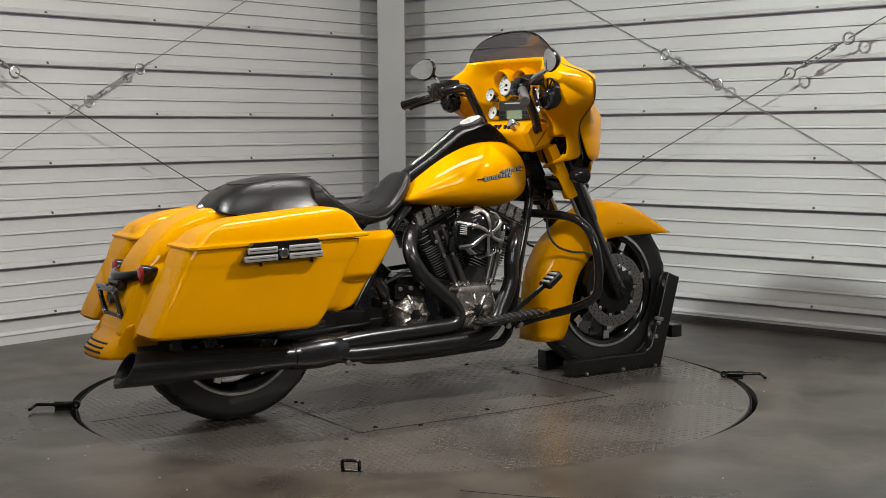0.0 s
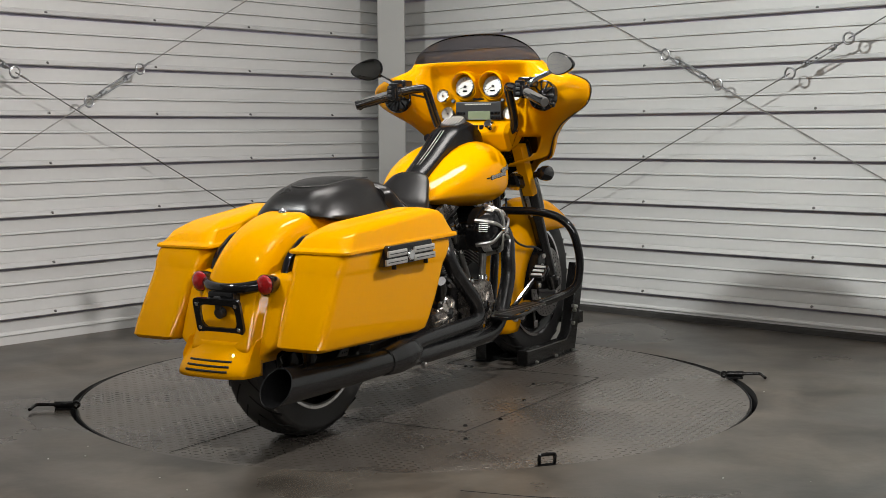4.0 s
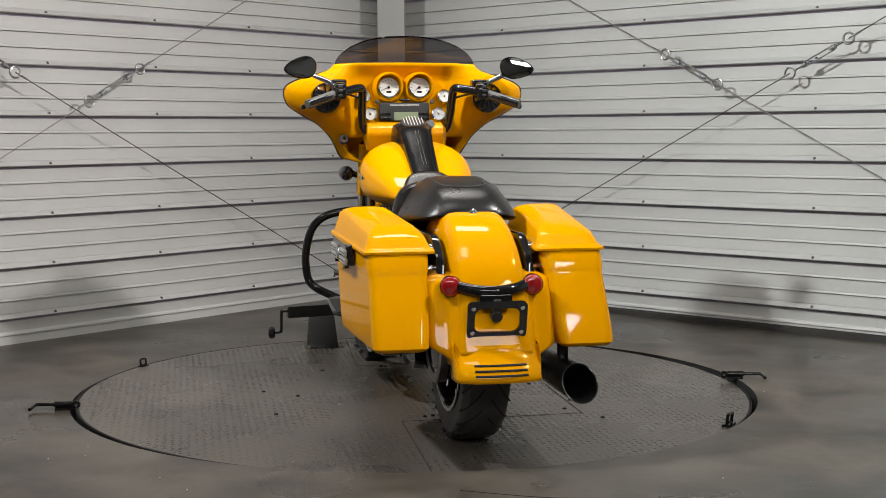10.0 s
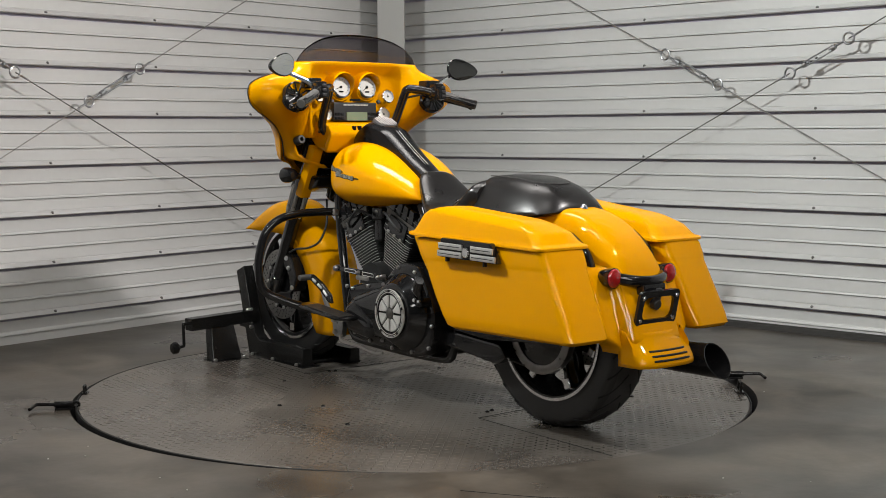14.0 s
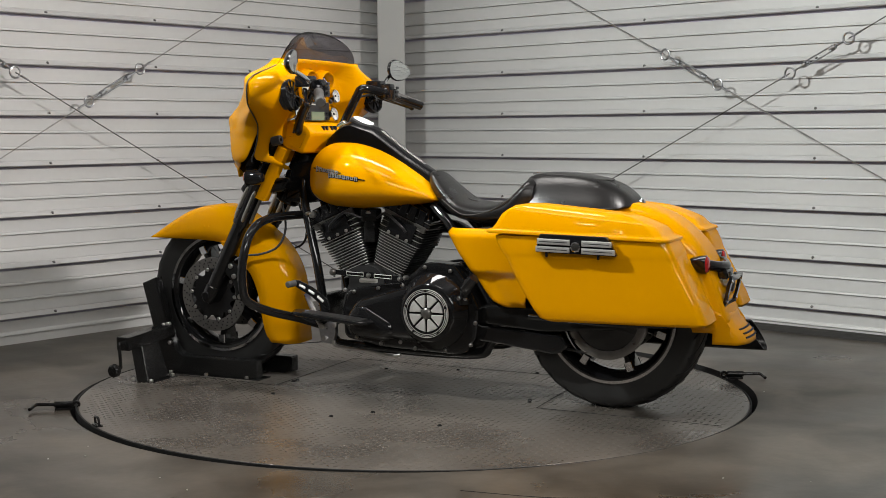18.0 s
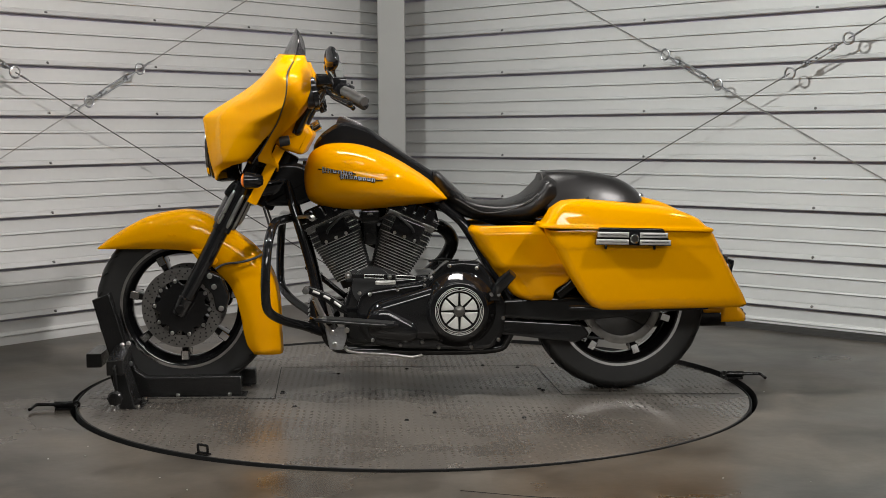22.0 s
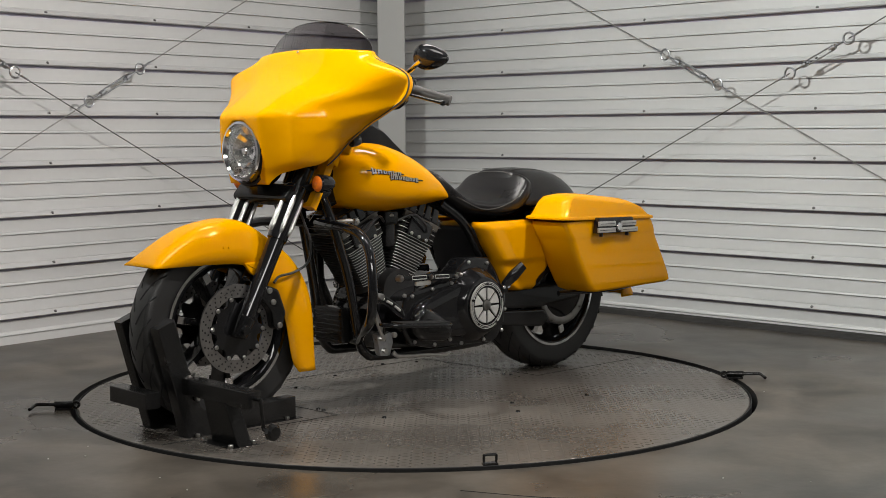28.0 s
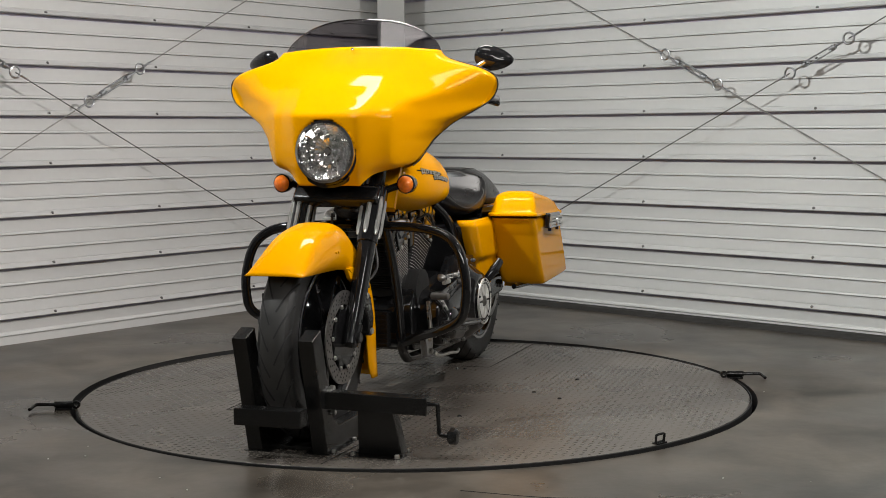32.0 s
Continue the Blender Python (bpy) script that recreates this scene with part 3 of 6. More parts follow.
def wheel(name, axis_at, tyre_r, rim_r, half, tread, spokes, turn0, disc_r, label):
    """Rim with tyre, spokes and discs as its pieces."""
    c = axis_at
    g = Geo()
    y = half
    rp = [(rim_r - 0.012, -y), (rim_r + 0.004, -y), (rim_r + 0.002, -y + 0.008), (rim_r - 0.014, -y + 0.014), (rim_r - 0.022, -y * 0.55), (rim_r - 0.024, 0), (rim_r - 0.022, y * 0.55), (rim_r - 0.014, y - 0.014), (rim_r + 0.002, y - 0.008), (rim_r + 0.004, y), (rim_r - 0.012, y), (rim_r - 0.026, y * 0.8), (rim_r - 0.036, y * 0.5), (rim_r - 0.038, 0), (rim_r - 0.036, -y * 0.5), (rim_r - 0.026, -y * 0.8)]
    g.lathe(rp, c, (0, 1, 0), 64, closed=True)
    rim = part(name, g, BLACK_GLOSS, bike, label)
    g = Geo()
    tp = []
    tw = tread
    for k in range(15):
        a = math.pi * k / 14
        h = -math.cos(a)
        tp.append((rim_r + 0.002 + (tyre_r - rim_r - 0.002) * math.sin(a) ** 0.33, h * tw * (0.80 + 0.2 * math.sin(a)) if 0 < k < 14 else h * (y - 0.006)))
    for lo, hi, mi in ((0, 5, 0), (4, 11, 1), (10, 15, 0)):
        g.lathe(tp[lo:hi], c, (0, 1, 0), 88, mi=mi)
    part("tyre", g, [RUBBER, WORN_TREAD], rim, "black road tyre with worn tread")
    # tread grooves: black strips standing proud, in place of the cuts' shade
    g = Geo()
    for i in range(26):
        for s in SIDES:
            pts = []
            for k in range(5):
                u = k / 4
                yy = s * tw * (0.12 + 0.72 * u)
                a = 2 * math.pi * (i + (0.5 if s > 0 else 0)) / 26 + 0.32 * u
                ss = min(1.0, abs(yy) / tw / 1.0)
                rr = rim_r + (tyre_r - rim_r) * (1 - ss ** 2) ** 0.21 - 0.0008
                pts.append((c.x + rr * math.cos(a), yy, c.z + rr * math.sin(a)))
            g.tube(pts, 0.0034, 4, 2)
    part("tread_pattern", g, GAP, rim)
    hub = Geo()
    hub.lathe([(0.012, -0.085), (0.036, -0.083), (0.05, -0.06), (0.04, -0.03), (0.038, 0), (0.04, 0.03), (0.05, 0.06), (0.036, 0.083), (0.012, 0.085)], c, (0, 1, 0), 32)
    part("hub", hub, BLACK_GLOSS, rim)
    for k in range(spokes):
        a = math.radians(turn0) + 2 * math.pi * k / spokes
        d = Vector((math.cos(a), 0, math.sin(a)))
        n = Vector((-math.sin(a), 0, math.cos(a)))
        g = Geo()
        rings_ = []
        for r, wd, yo in ((0.035, 0.026, 0.05), (0.09, 0.015, 0.046), (0.15, 0.012, 0.042), (rim_r - 0.03, 0.017, 0.05)):
            p = c + d * r
            rings_.append([p + n * (wd * q[0]) + Vector((0, yo * q[1], 0)) for q in ((-1, -0.8), (-0.6, -1), (0.6, -1), (1, -0.8), (1, 0.8), (0.6, 1), (-0.6, 1), (-1, 0.8))])
        g.loft(rings_)
        for s in SIDES:
            p0, p1 = c + d * (rim_r - 0.062), c + d * (rim_r - 0.03)
            g.loft([[p + n * (0.015 * q[0]) + Vector((0, s * (0.0475 + 0.0035 * q[1]), 0)) for q in ((-1, 0), (1, 0), (0.8, 1), (-0.8, 1))] for p in (p0, p1)], mi=1)
        part("spoke", g, [BLACK_GLOSS, CHROME], rim)
    g = Geo()
    for s in SIDES:
        n = 64
        g.lathe([(rim_r - 0.006, s * (y + 0.001)), (rim_r + 0.004, s * (y + 0.0015)), (rim_r + 0.0035, s * (y - 0.003)), (rim_r - 0.006, s * (y - 0.003))], c, (0, 1, 0), n, closed=True)
    part("rim_edge", g, CHROME, rim, "bright machined rim edge")
    return rim


def brake_disc(rim, c, y, r, s):
    g = Geo()
    g.lathe([(r * 0.70, y - 0.0025), (r, y - 0.0025), (r, y + 0.0025), (r * 0.70, y + 0.0025)], c, (0, 1, 0), 64, closed=True)
    for i in range(30):
        a = 2 * math.pi * i / 30
        for q in (0.78, 0.86, 0.93):
            aa = a + (q - 0.86) * 0.9
            p = c + Vector((math.cos(aa) * r * q, y, math.sin(aa) * r * q))
            g.cyl(p + Vector((0, -0.003, 0)), p + Vector((0, 0.003, 0)), 0.0034, n=6, mi=1)
    d = part("brake_disc", g, [DISC_STEEL, GAP], rim, "drilled steel brake disc")
    g = Geo()
    star = []
    for i in range(40):
        a = 2 * math.pi * i / 40
        rr = r * (0.74 if i % 4 in (0, 1) else 0.58)
        star.append((c.x + rr * math.cos(a), c.z + rr * math.sin(a)))
    g.plate(star, y - 0.004, y + 0.004 , 0.001)
    part("disc_carrier", g, BLACK_GLOSS, rim)
    for i in range(10):
        a = 2 * math.pi * (i + 0.12) / 10
        p = c + Vector((math.cos(a) * r * 0.68, y, math.sin(a) * r * 0.68))
        g = Geo()
        g.cyl(p, p + Vector((0, s * 0.009, 0)), 0.0075, n=12, b=0.002)
        part("disc_bobbin", g, STEEL, rim)


fw = wheel("front_wheel", AXF, 0.328, 0.232, 0.052, 0.066, 7, 270, 0.147, "gloss black cast front wheel")
for s in SIDES:
    brake_disc(fw, AXF, s * 0.098, 0.148, s)
rw = wheel("rear_wheel", AXR, 0.332, 0.236, 0.072, 0.090, 7, 250, 0.147, "gloss black cast rear wheel")
brake_disc(rw, AXR, -0.098, 0.14, -1)
g = Geo()
g.lathe([(0.118, 0.085), (0.148, 0.085), (0.148, 0.112), (0.138, 0.116), (0.118, 0.112)], AXR, (0, 1, 0), 64, closed=True)
part("drive_pulley", g, [DISC_STEEL], rw, "grey toothed belt pulley")
g = Geo()
g.lathe([(0.02, 0.09), (0.12, 0.09), (0.12, 0.108), (0.07, 0.12), (0.02, 0.122)], AXR, (0, 1, 0), 48)
part("pulley_web", g, BLACK_GLOSS, rw)

# front fender
FENDER = [((1.171, 0.554), (1.160, 0.550)), ((1.136, 0.583), (1.10, 0.549)), ((1.071, 0.625), (1.035, 0.549)), ((0.996, 0.663), (0.972, 0.548)), ((0.921, 0.682), (0.90, 0.546)), ((0.85, 0.690), (0.845, 0.541)), ((0.80, 0.681), (0.80, 0.530)), ((0.76, 0.664), (0.768, 0.50)), ((0.71, 0.633), (0.725, 0.455)), ((0.647, 0.590), (0.69, 0.415)), ((0.595, 0.547), (0.668, 0.37)), ((0.553, 0.493), (0.654, 0.325)), ((0.522, 0.428), (0.645, 0.275)), ((0.506, 0.342), (0.638, 0.235)), ((0.503, 0.233), (0.625, 0.185)), ((0.499, 0.146), (0.600, 0.150))]
g = arc_shell(dense(FENDER), 0.094, 0.55, 21)
ff = part("front_fender", g, YELLOW, bike, "deep yellow front fender with long rear skirt", thick=0.004)
for s in SIDES:
    for x, z in ((0.905, 0.600), (0.885, 0.600)):
        g = Geo()
        g.cyl((x, s * 0.089, z), (x, s * 0.0975, z), 0.004, n=10, b=0.001)
        part("rivet", g, YELLOW, ff)
    g = Geo()
    g.plate(rounded([(0.83, 0.545), (0.77, 0.545), (0.725, 0.505), (0.74, 0.482), (0.80, 0.505)], 0.012), s * 0.084, s * 0.100, 0.004)
    part("fender_bracket", g, YELLOW, ff)

# front fork
F_TOP, F_BOT = Vector((0.548, 0, 0.93)), Vector((0.868, 0, 0.318))
F_DIR = (F_BOT - F_TOP).normalized()


def on_fork(z):
    return F_TOP + F_DIR * ((z - F_TOP.z) / F_DIR.z)


for s in SIDES:
    off = Vector((0, s * 0.123, 0))
    g = Geo()
    g.cyl(on_fork(0.63) + off, on_fork(0.345) + off, 0.0295, 0.027, n=24, b=0.003)
    g.cyl(on_fork(0.37) + off, on_fork(0.305) + off, 0.032, 0.026, n=20, b=0.004)
    leg = part("fork_leg", g, BLACK_GLOSS, bike, "gloss black fork slider")
    g = Geo()
    g.cyl(on_fork(0.79) + off, on_fork(0.615) + off, 0.0365, 0.034, n=28, b=0.002)
    part("fork_shroud", g, BLACK_GLOSS, leg)
    g = Geo()
    for k, a in enumerate((-60, 0, 60, 120, 180)):
        u, v, w = Vector((0.886, 0, 0.463)), Vector((0, 1, 0)), F_DIR
        d = u * math.cos(math.radians(a)) + v * math.sin(math.radians(a))
        e = w.cross(d)
        pts = []
        for zz in (0.755, 0.735, 0.655, 0.635):
            pts.append(on_fork(zz) + off + d * 0.0352)
        g.tube(pts, [0.004, 0.0085, 0.0085, 0.004], 8, 2)
    part("shroud_slot", g, STEEL, leg, "bright polished slots")
    g = Geo()
    g.cyl(on_fork(0.95) + off, on_fork(0.78) + off, 0.026, n=20, b=0.003)
    g.cyl(on_fork(0.93) + off + Vector((0, s * 0.012, 0)), on_fork(0.855) + off + Vector((0, s * 0.012, 0)), 0.033, n=20, b=0.008)
    part("fork_tube", g, BLACK_SATIN, leg)
    g = Geo()
    g.cyl((0.864, s * 0.10, 0.33), (0.864, s * 0.158, 0.33), 0.017, n=18, b=0.003)
    part("axle_nut", g, BLACK_GLOSS, leg)
    # caliper behind the fork leg
    g = Geo()
    g.plate(rounded([(0.765, 0.47), (0.715, 0.45), (0.685, 0.37), (0.705, 0.31), (0.735, 0.32), (0.745, 0.38), (0.79, 0.43)], 0.012), s * 0.075, s * 0.135, 0.006)
    cal = part("brake_caliper", g, BLACK_SATIN, leg)
    for x, z in ((0.755, 0.45), (0.74, 0.41), (0.715, 0.33)):
        g = Geo()
        g.cyl((x, s * 0.133, z), (x, s * 0.142, z), 0.010, n=12, b=0.002)
        part("caliper_bolt", g, STEEL, leg)
    g = Geo()
    g.tube([(0.735, s * 0.135, 0.475), (0.70, s * 0.12, 0.492), (0.63, s * 0.11, 0.50), (0.56, s * 0.10, 0.53), (0.535, s * 0.08, 0.60), (0.56, s * 0.06, 0.70)], 0.0045, 8)
    part("brake_hose", g, PLASTIC, bike)
    # yellow cover strip behind the fork
    g = Geo()
    d = F_DIR
    back = Vector((-0.886, 0, -0.463))
    a, b = Vector((0.497, s * 0.150, 0.920)), Vector((0.604, s * 0.150, 0.722))
    g.loft([[p + Vector((0, s * q[0], 0)) + back * q[1] for q in ((-0.026, -0.006), (0.028, -0.006), (0.03, 0.008), (0.02, 0.028), (-0.02, 0.028), (-0.026, 0.008))] for p in (a, (a + b) / 2, b)])
    part("fork_cover", g, YELLOW, bike, "yellow cover strip behind the fork")

g = Geo()
g.plate(rounded([(0.47, 0.80), (0.66, 0.80), (0.70, 0.755), (0.67, 0.725), (0.60, 0.735), (0.50, 0.75)], 0.015), -0.15, 0.15, 0.01)
part("fork_yoke", g, BLACK_SATIN, bike)
g = Geo()
g.cyl((0.47, 0, 0.90), (0.575, 0, 0.70), 0.05, 0.048, n=24, b=0.006)
g.plate(rounded([(0.52, 0.86), (0.43, 0.86), (0.34, 0.82), (0.33, 0.74), (0.43, 0.70), (0.56, 0.70)], 0.02), -0.055, 0.055, 0.012)
part("steering_head", g, BLACK_SATIN, bike)

# ---- fairing ----
ZE = [0.800, 0.82, 0.84, 0.850, 0.862, 0.88, 0.90, 0.95, 1.00, 1.03, 1.07, 1.10, 1.13, 1.155, 1.175, 1.19, 1.205, 1.22, 1.245]
YE = [0.105, 0.125, 0.145, 0.180, 0.236, 0.254, 0.265, 0.293, 0.342, 0.392, 0.458, 0.480, 0.486, 0.478, 0.448, 0.405, 0.350, 0.305, 0.283]
XE = [0.665, 0.645, 0.618, 0.606, 0.584, 0.571, 0.555, 0.523, 0.490, 0.473, 0.455, 0.446, 0.442, 0.442, 0.441, 0.438, 0.434, 0.428, 0.422]
ZC = [0.800, 1.030, 1.048, 1.075, 1.102, 1.135, 1.19, 1.25, 1.28]   # sloping top deck
XC = [1.10, 0.795, 0.755, 0.705, 0.658, 0.602, 0.535, 0.488, 0.470]
ZN = [0.800, 0.85, 1.00, 1.035, 1.08, 1.30]   # headlight nacelle
XN = [0.730, 0.742, 0.768, 0.775, 0.70, 0.40]
ZS = [0.800, 0.83, 0.86, 0.90, 0.95, 1.00, 1.05, 1.10, 1.14, 1.18, 1.22, 1.265]   # front face of the wings
XS = [0.650, 0.690, 0.706, 0.715, 0.718, 0.718, 0.715, 0.690, 0.640, 0.585, 0.53, 0.49]


def smooth01(x):
    x = max(0.0, min(1.0, x))
    return x * x * (3 - 2 * x)


def soft(z, zs, xs, r=0.022):
    """Interpolated with its corners rounded off."""
    total = weight = 0.0
    for k in range(-12, 13):
        w = math.exp(-0.5 * (k / 6) ** 2)
        total += w * float(np.interp(z + r * k / 6, zs, xs))
        weight += w
    return total / weight


def soft_min(a, b, k):
    h = max(0.0, k - abs(a - b)) / k
    return min(a, b) - h * h * k * 0.25


def fairing_rows(rows_n=34, cols=49):
    rows = []
    for i in range(rows_n):
        z = 0.80 + (1.245 - 0.80) * i / (rows_n - 1)
        ye, xe = soft(z, ZE, YE, 0.006), soft(z, ZE, XE, 0.006)
        row = []
        for j in range(cols):
            u = math.sin(math.pi * (j / (cols - 1) - 0.5))
            y = ye * u
            a = abs(y)
            top = soft(z, ZC, XC, 0.02) - 0.22 * a * a
            pw = soft(z, [0.80, 0.90, 0.98, 1.04, 1.12, 1.20], [5.0, 4.6, 2.9, 1.50, 1.75, 2.2])
            ex = soft(z, [0.80, 0.90, 0.98, 1.04, 1.12, 1.20], [0.55, 0.55, 0.64, 0.84, 0.72, 0.60])
            face = xe + (soft(z, ZS, XS, 0.02) - xe) * max(0.0, 1 - abs(u) ** pw) ** ex
            # higher up the face runs straight back to the wing tip
            line = (soft(z, [0.95, 1.0, 1.05, 1.08, 1.12, 1.16, 1.20, 1.25], [0.650, 0.645, 0.632, 0.634, 0.648, 0.660, 0.660, 0.65]) - 0.686 * a) / 0.728
            bulb = soft(z, [1.04, 1.08, 1.12, 1.18, 1.21, 1.25], [0.805, 0.725, 0.660, 0.652, 0.622, 0.56]) - 0.34 * a
            tipped = soft_min(soft_min(line, bulb, 0.05), xe + 0.22 * max(0.0, 1 - u ** 4) ** 0.55, 0.05)
            blend = smooth01((z - 0.93) / 0.15)
            face = face * (1 - blend) + tipped * blend
            nose = soft(z, ZN, XN, 0.012) - 0.075 * smooth01((a - 0.095) / 0.10) - 3 * max(0.0, a - 0.20) ** 1.2
            face = -soft_min(-face, -nose, 0.07)
            x = soft_min(max(top, xe), face, 0.03 + 0.035 * smooth01((a - 0.10) / 0.15))
            edge = smooth01((1 - abs(u)) / 0.06)
            x = max(x, xe - 0.004) * edge + (1 - edge) * max(xe, x)
            zz = z + 0.014 * smooth01((z - 1.16) / 0.085) * (1 - u * u)
            row.append((x, y, zz))
        rows.append(row)
    return rows


g = Geo()
g.loft(fairing_rows(64, 97), caps=False, closed=False)
# round opening for the headlight
keep = [i for i, f in enumerate(g.f) if not all(math.hypot(g.v[k][1], g.v[k][2] - 0.912) < 0.107 for k in f)]
g.f, g.m = [g.f[i] for i in keep], [g.m[i] for i in keep]
fairing = part("fairing", g, YELLOW, bike, "glossy yellow batwing fairing shell", thick=0.006, angle=60)
for y, z, x in ((-0.24, 1.238, 0.462), (0.0, 1.248, 0.509), (0.24, 1.238, 0.462)):
    g = Geo()
    g.cyl((x - 0.004, y, z - 0.004), (x + 0.004, y, z + 0.004), 0.006, n=10, b=0.0015)
    part("windshield_screw", g, CHROME, fairing)

# inner panel facing the rider
g = Geo()
rows = []
ZI = [0.83, 0.90, 0.95, 1.0, 1.04, 1.09, 1.13, 1.18, 1.215, 1.245]
DI = [0.016, 0.026, 0.040, 0.058, 0.074, 0.084, 0.087, 0.080, 0.062, 0.040]
for i in range(32):
    z = 0.83 + (1.243 - 0.83) * i / 31
    ye, xe = soft(z, ZE, YE, 0.006) - 0.002, soft(z, ZE, XE, 0.006) - 0.002
    d = soft(z, ZI, DI)
    row = []
    for j in range(49):
        u = math.sin(math.pi * (j / 48 - 0.5))
        y = ye * u
        a = abs(y)
        deep = d * max(0.0, 1 - abs(u) ** 6) ** 0.5
        mid = smooth01((0.265 - a) / 0.085)
        xm = float(np.interp(z, [0.83, 0.95, 1.0, 1.10, 1.19, 1.215, 1.245], [0.50, 0.478, 0.472, 0.470, 0.466, 0.442, 0.412]))
        x = (xe - deep) * (1 - mid) + mid * xm
        zz = z + 0.003 * smooth01((z - 1.16) / 0.085) * (1 - u * u)
        row.append((x, y, zz))
    rows.append(row)
g.loft(rows, caps=False, closed=False)
# open below the dash, where the fork passes
keep = [i for i, f in enumerate(g.f) if not all(g.v[k][2] < 0.962 and abs(g.v[k][1]) < float(np.interp(g.v[k][2], ZE, YE)) - 0.036 for k in f)]
g.f, g.m = [g.f[i] for i in keep], [g.m[i] for i in keep]
inner = part("inner_fairing", g, YELLOW, bike, "yellow inner fairing dashboard panel", thick=0.005, angle=60)
# dark seam bead along both edges
for s in SIDES:
    g = Geo()
    g.tube([(x - 0.001, s * (y + 0.001), z) for x, y, z in zip(XE[4:-1], YE[4:-1], ZE[4:-1])], 0.0026, 6, 4)
    part("edge_seal", g, PLASTIC, fairing, "black rubber edge seal")

REAR = Vector((-0.97, 0, 0.24)).normalized()


def gauge_set(x, y, z, r, deg, label):
    g = Geo()
    c = Vector((x, y, z))
    g.lathe([(r * 0.98, 0.010), (r * 1.10, 0.008), (r * 1.16, -0.004), (r * 1.16, -0.04), (r * 0.98, -0.04)], c, REAR, 36, closed=True)
    g.lathe([(0.0, 0.001), (r, 0.001), (r, -0.02), (0.0, -0.02)], c, REAR, 32, mi=1)
    u = Vector((0, -1, 0))
    v = REAR.cross(u)
    v = v if v.z > 0 else -v
    for k in range(13):
        a = math.radians(225 - 270 * k / 12)
        d = u * math.cos(a) + v * math.sin(a)
        g.cyl(c + d * r * 0.74 + REAR * 0.002, c + d * r * 0.9 + REAR * 0.002, r * 0.022, n=5, mi=2)
    a = math.radians(deg)
    d = u * math.cos(a) + v * math.sin(a)
    g.cyl(c - d * r * 0.15 + REAR * 0.004, c + d * r * 0.72 + REAR * 0.004, r * 0.035, r * 0.012, n=6, mi=2)
    g.cyl(c + REAR * 0.001, c + REAR * 0.008, r * 0.13, n=14, mi=2, b=0.001)
    if r > 0.03:
        p = c - v * r * 0.45 + REAR * 0.0015
        g.box(p.x, p.y, p.z, 0.003, r * 0.5, r * 0.17, mi=2)
    return part("gauge", g, [CHROME, DIAL, BLACK_SATIN], inner, label)


for s in SIDES:
    gauge_set(0.447, s * 0.0625, 1.150, 0.040, 200 if s > 0 else 215, "round white dial in a chrome bezel")
    g = Geo()
    c = Vector((0.470, s * 0.0625, 1.152))
    rows = []
    for r, deep in ((0.068, 0.0), (0.063, 0.45), (0.059, 0.85), (0.055, 1.0), (0.052, 0.97), (0.0485, 0.75), (0.047, 0.0)):
        ring = []
        for k in range(40):
            a = 2 * math.pi * k / 40
            out = 0.026 + 0.032 * smooth01(0.5 + 0.62 * math.sin(a))
            ring.append(c + Vector((-out * deep, r * math.cos(a), r * math.sin(a))))
        rows.append(ring)
    g.loft(rows, caps=False)
    part("gauge_hood", g, YELLOW, inner)
    gauge_set(0.440, s * 0.140, 1.043, 0.0255, 120, "small white dial in a chrome bezel")
    gauge_set(0.446, s * 0.166, 1.115, 0.0255, 100, "small white dial in a chrome bezel")
    g = Geo()
    c = Vector((0.356, s * 0.325, 1.108))
    ax = Vector((-0.97, -s * 0.12, 0.2)).normalized()
    g.lathe([(0.052, 0.010), (0.058, 0.007), (0.060, -0.01), (0.05, -0.01)], c, ax, 40, closed=True)
    g.lathe([(0.0, 0.004), (0.02, 0.004), (0.05, -0.006), (0.05, -0.03), (0.0, -0.03)], c, ax, 32, mi=1)
    g.lathe([(0.0, 0.016), (0.012, 0.014), (0.018, 0.008), (0.018, 0.0)], c, ax, 20, mi=2)
    spk = part("speaker", g, [BLACK_GLOSS, PLASTIC, BLACK_GLOSS], bike, "round black spoked speaker grille")
    u, v, w = basis(ax)
    for k in range(10):
        a = 2 * math.pi * k / 10
        d = u * math.cos(a) + v * math.sin(a)
        g = Geo()
        g.cyl(c + d * 0.016 + ax * 0.008, c + d * 0.054 + ax * 0.01, 0.0034, n=6)
        part("grille_spoke", g, BLACK_GLOSS, spk)

g = Geo()
g.box(0.449, 0, 1.054, 0.03, 0.206, 0.072, 0.006)
radio = part("radio", g, PLASTIC, inner, "black radio with a green-grey display")
g = Geo()
g.box(0.434, -0.006, 1.035, 0.006, 0.100, 0.034, 0.002)
part("display", g, LCD, inner)
g = Geo()
for k in range(17):
    g.box(0.4335, 0.056 - k * 0.007, 1.080, 0.003, 0.0045, 0.005)
part("radio_lettering", g, DIAL, inner, "row of small pale bars")
for s in SIDES:
    for a in (0.064, 0.079, 0.093):
        for b in (1.026, 1.044):
            g = Geo()
            g.box(0.4335, s * a, b, 0.006, 0.012, 0.011, 0.002)
            part("radio_button", g, BLACK_GLOSS, inner)
g = Geo()
g.box(0.437, 0.0, 1.100, 0.012, 0.046, 0.009, 0.003)
part("indicator_strip", g, BLACK_GLOSS, inner)
for y in (-0.112, 0.112):
    g = Geo()
    g.cyl((0.44, y, 1.092), (0.428, y, 1.095), 0.008, n=14, b=0.002)
    part("dash_button", g, PLASTIC, inner)

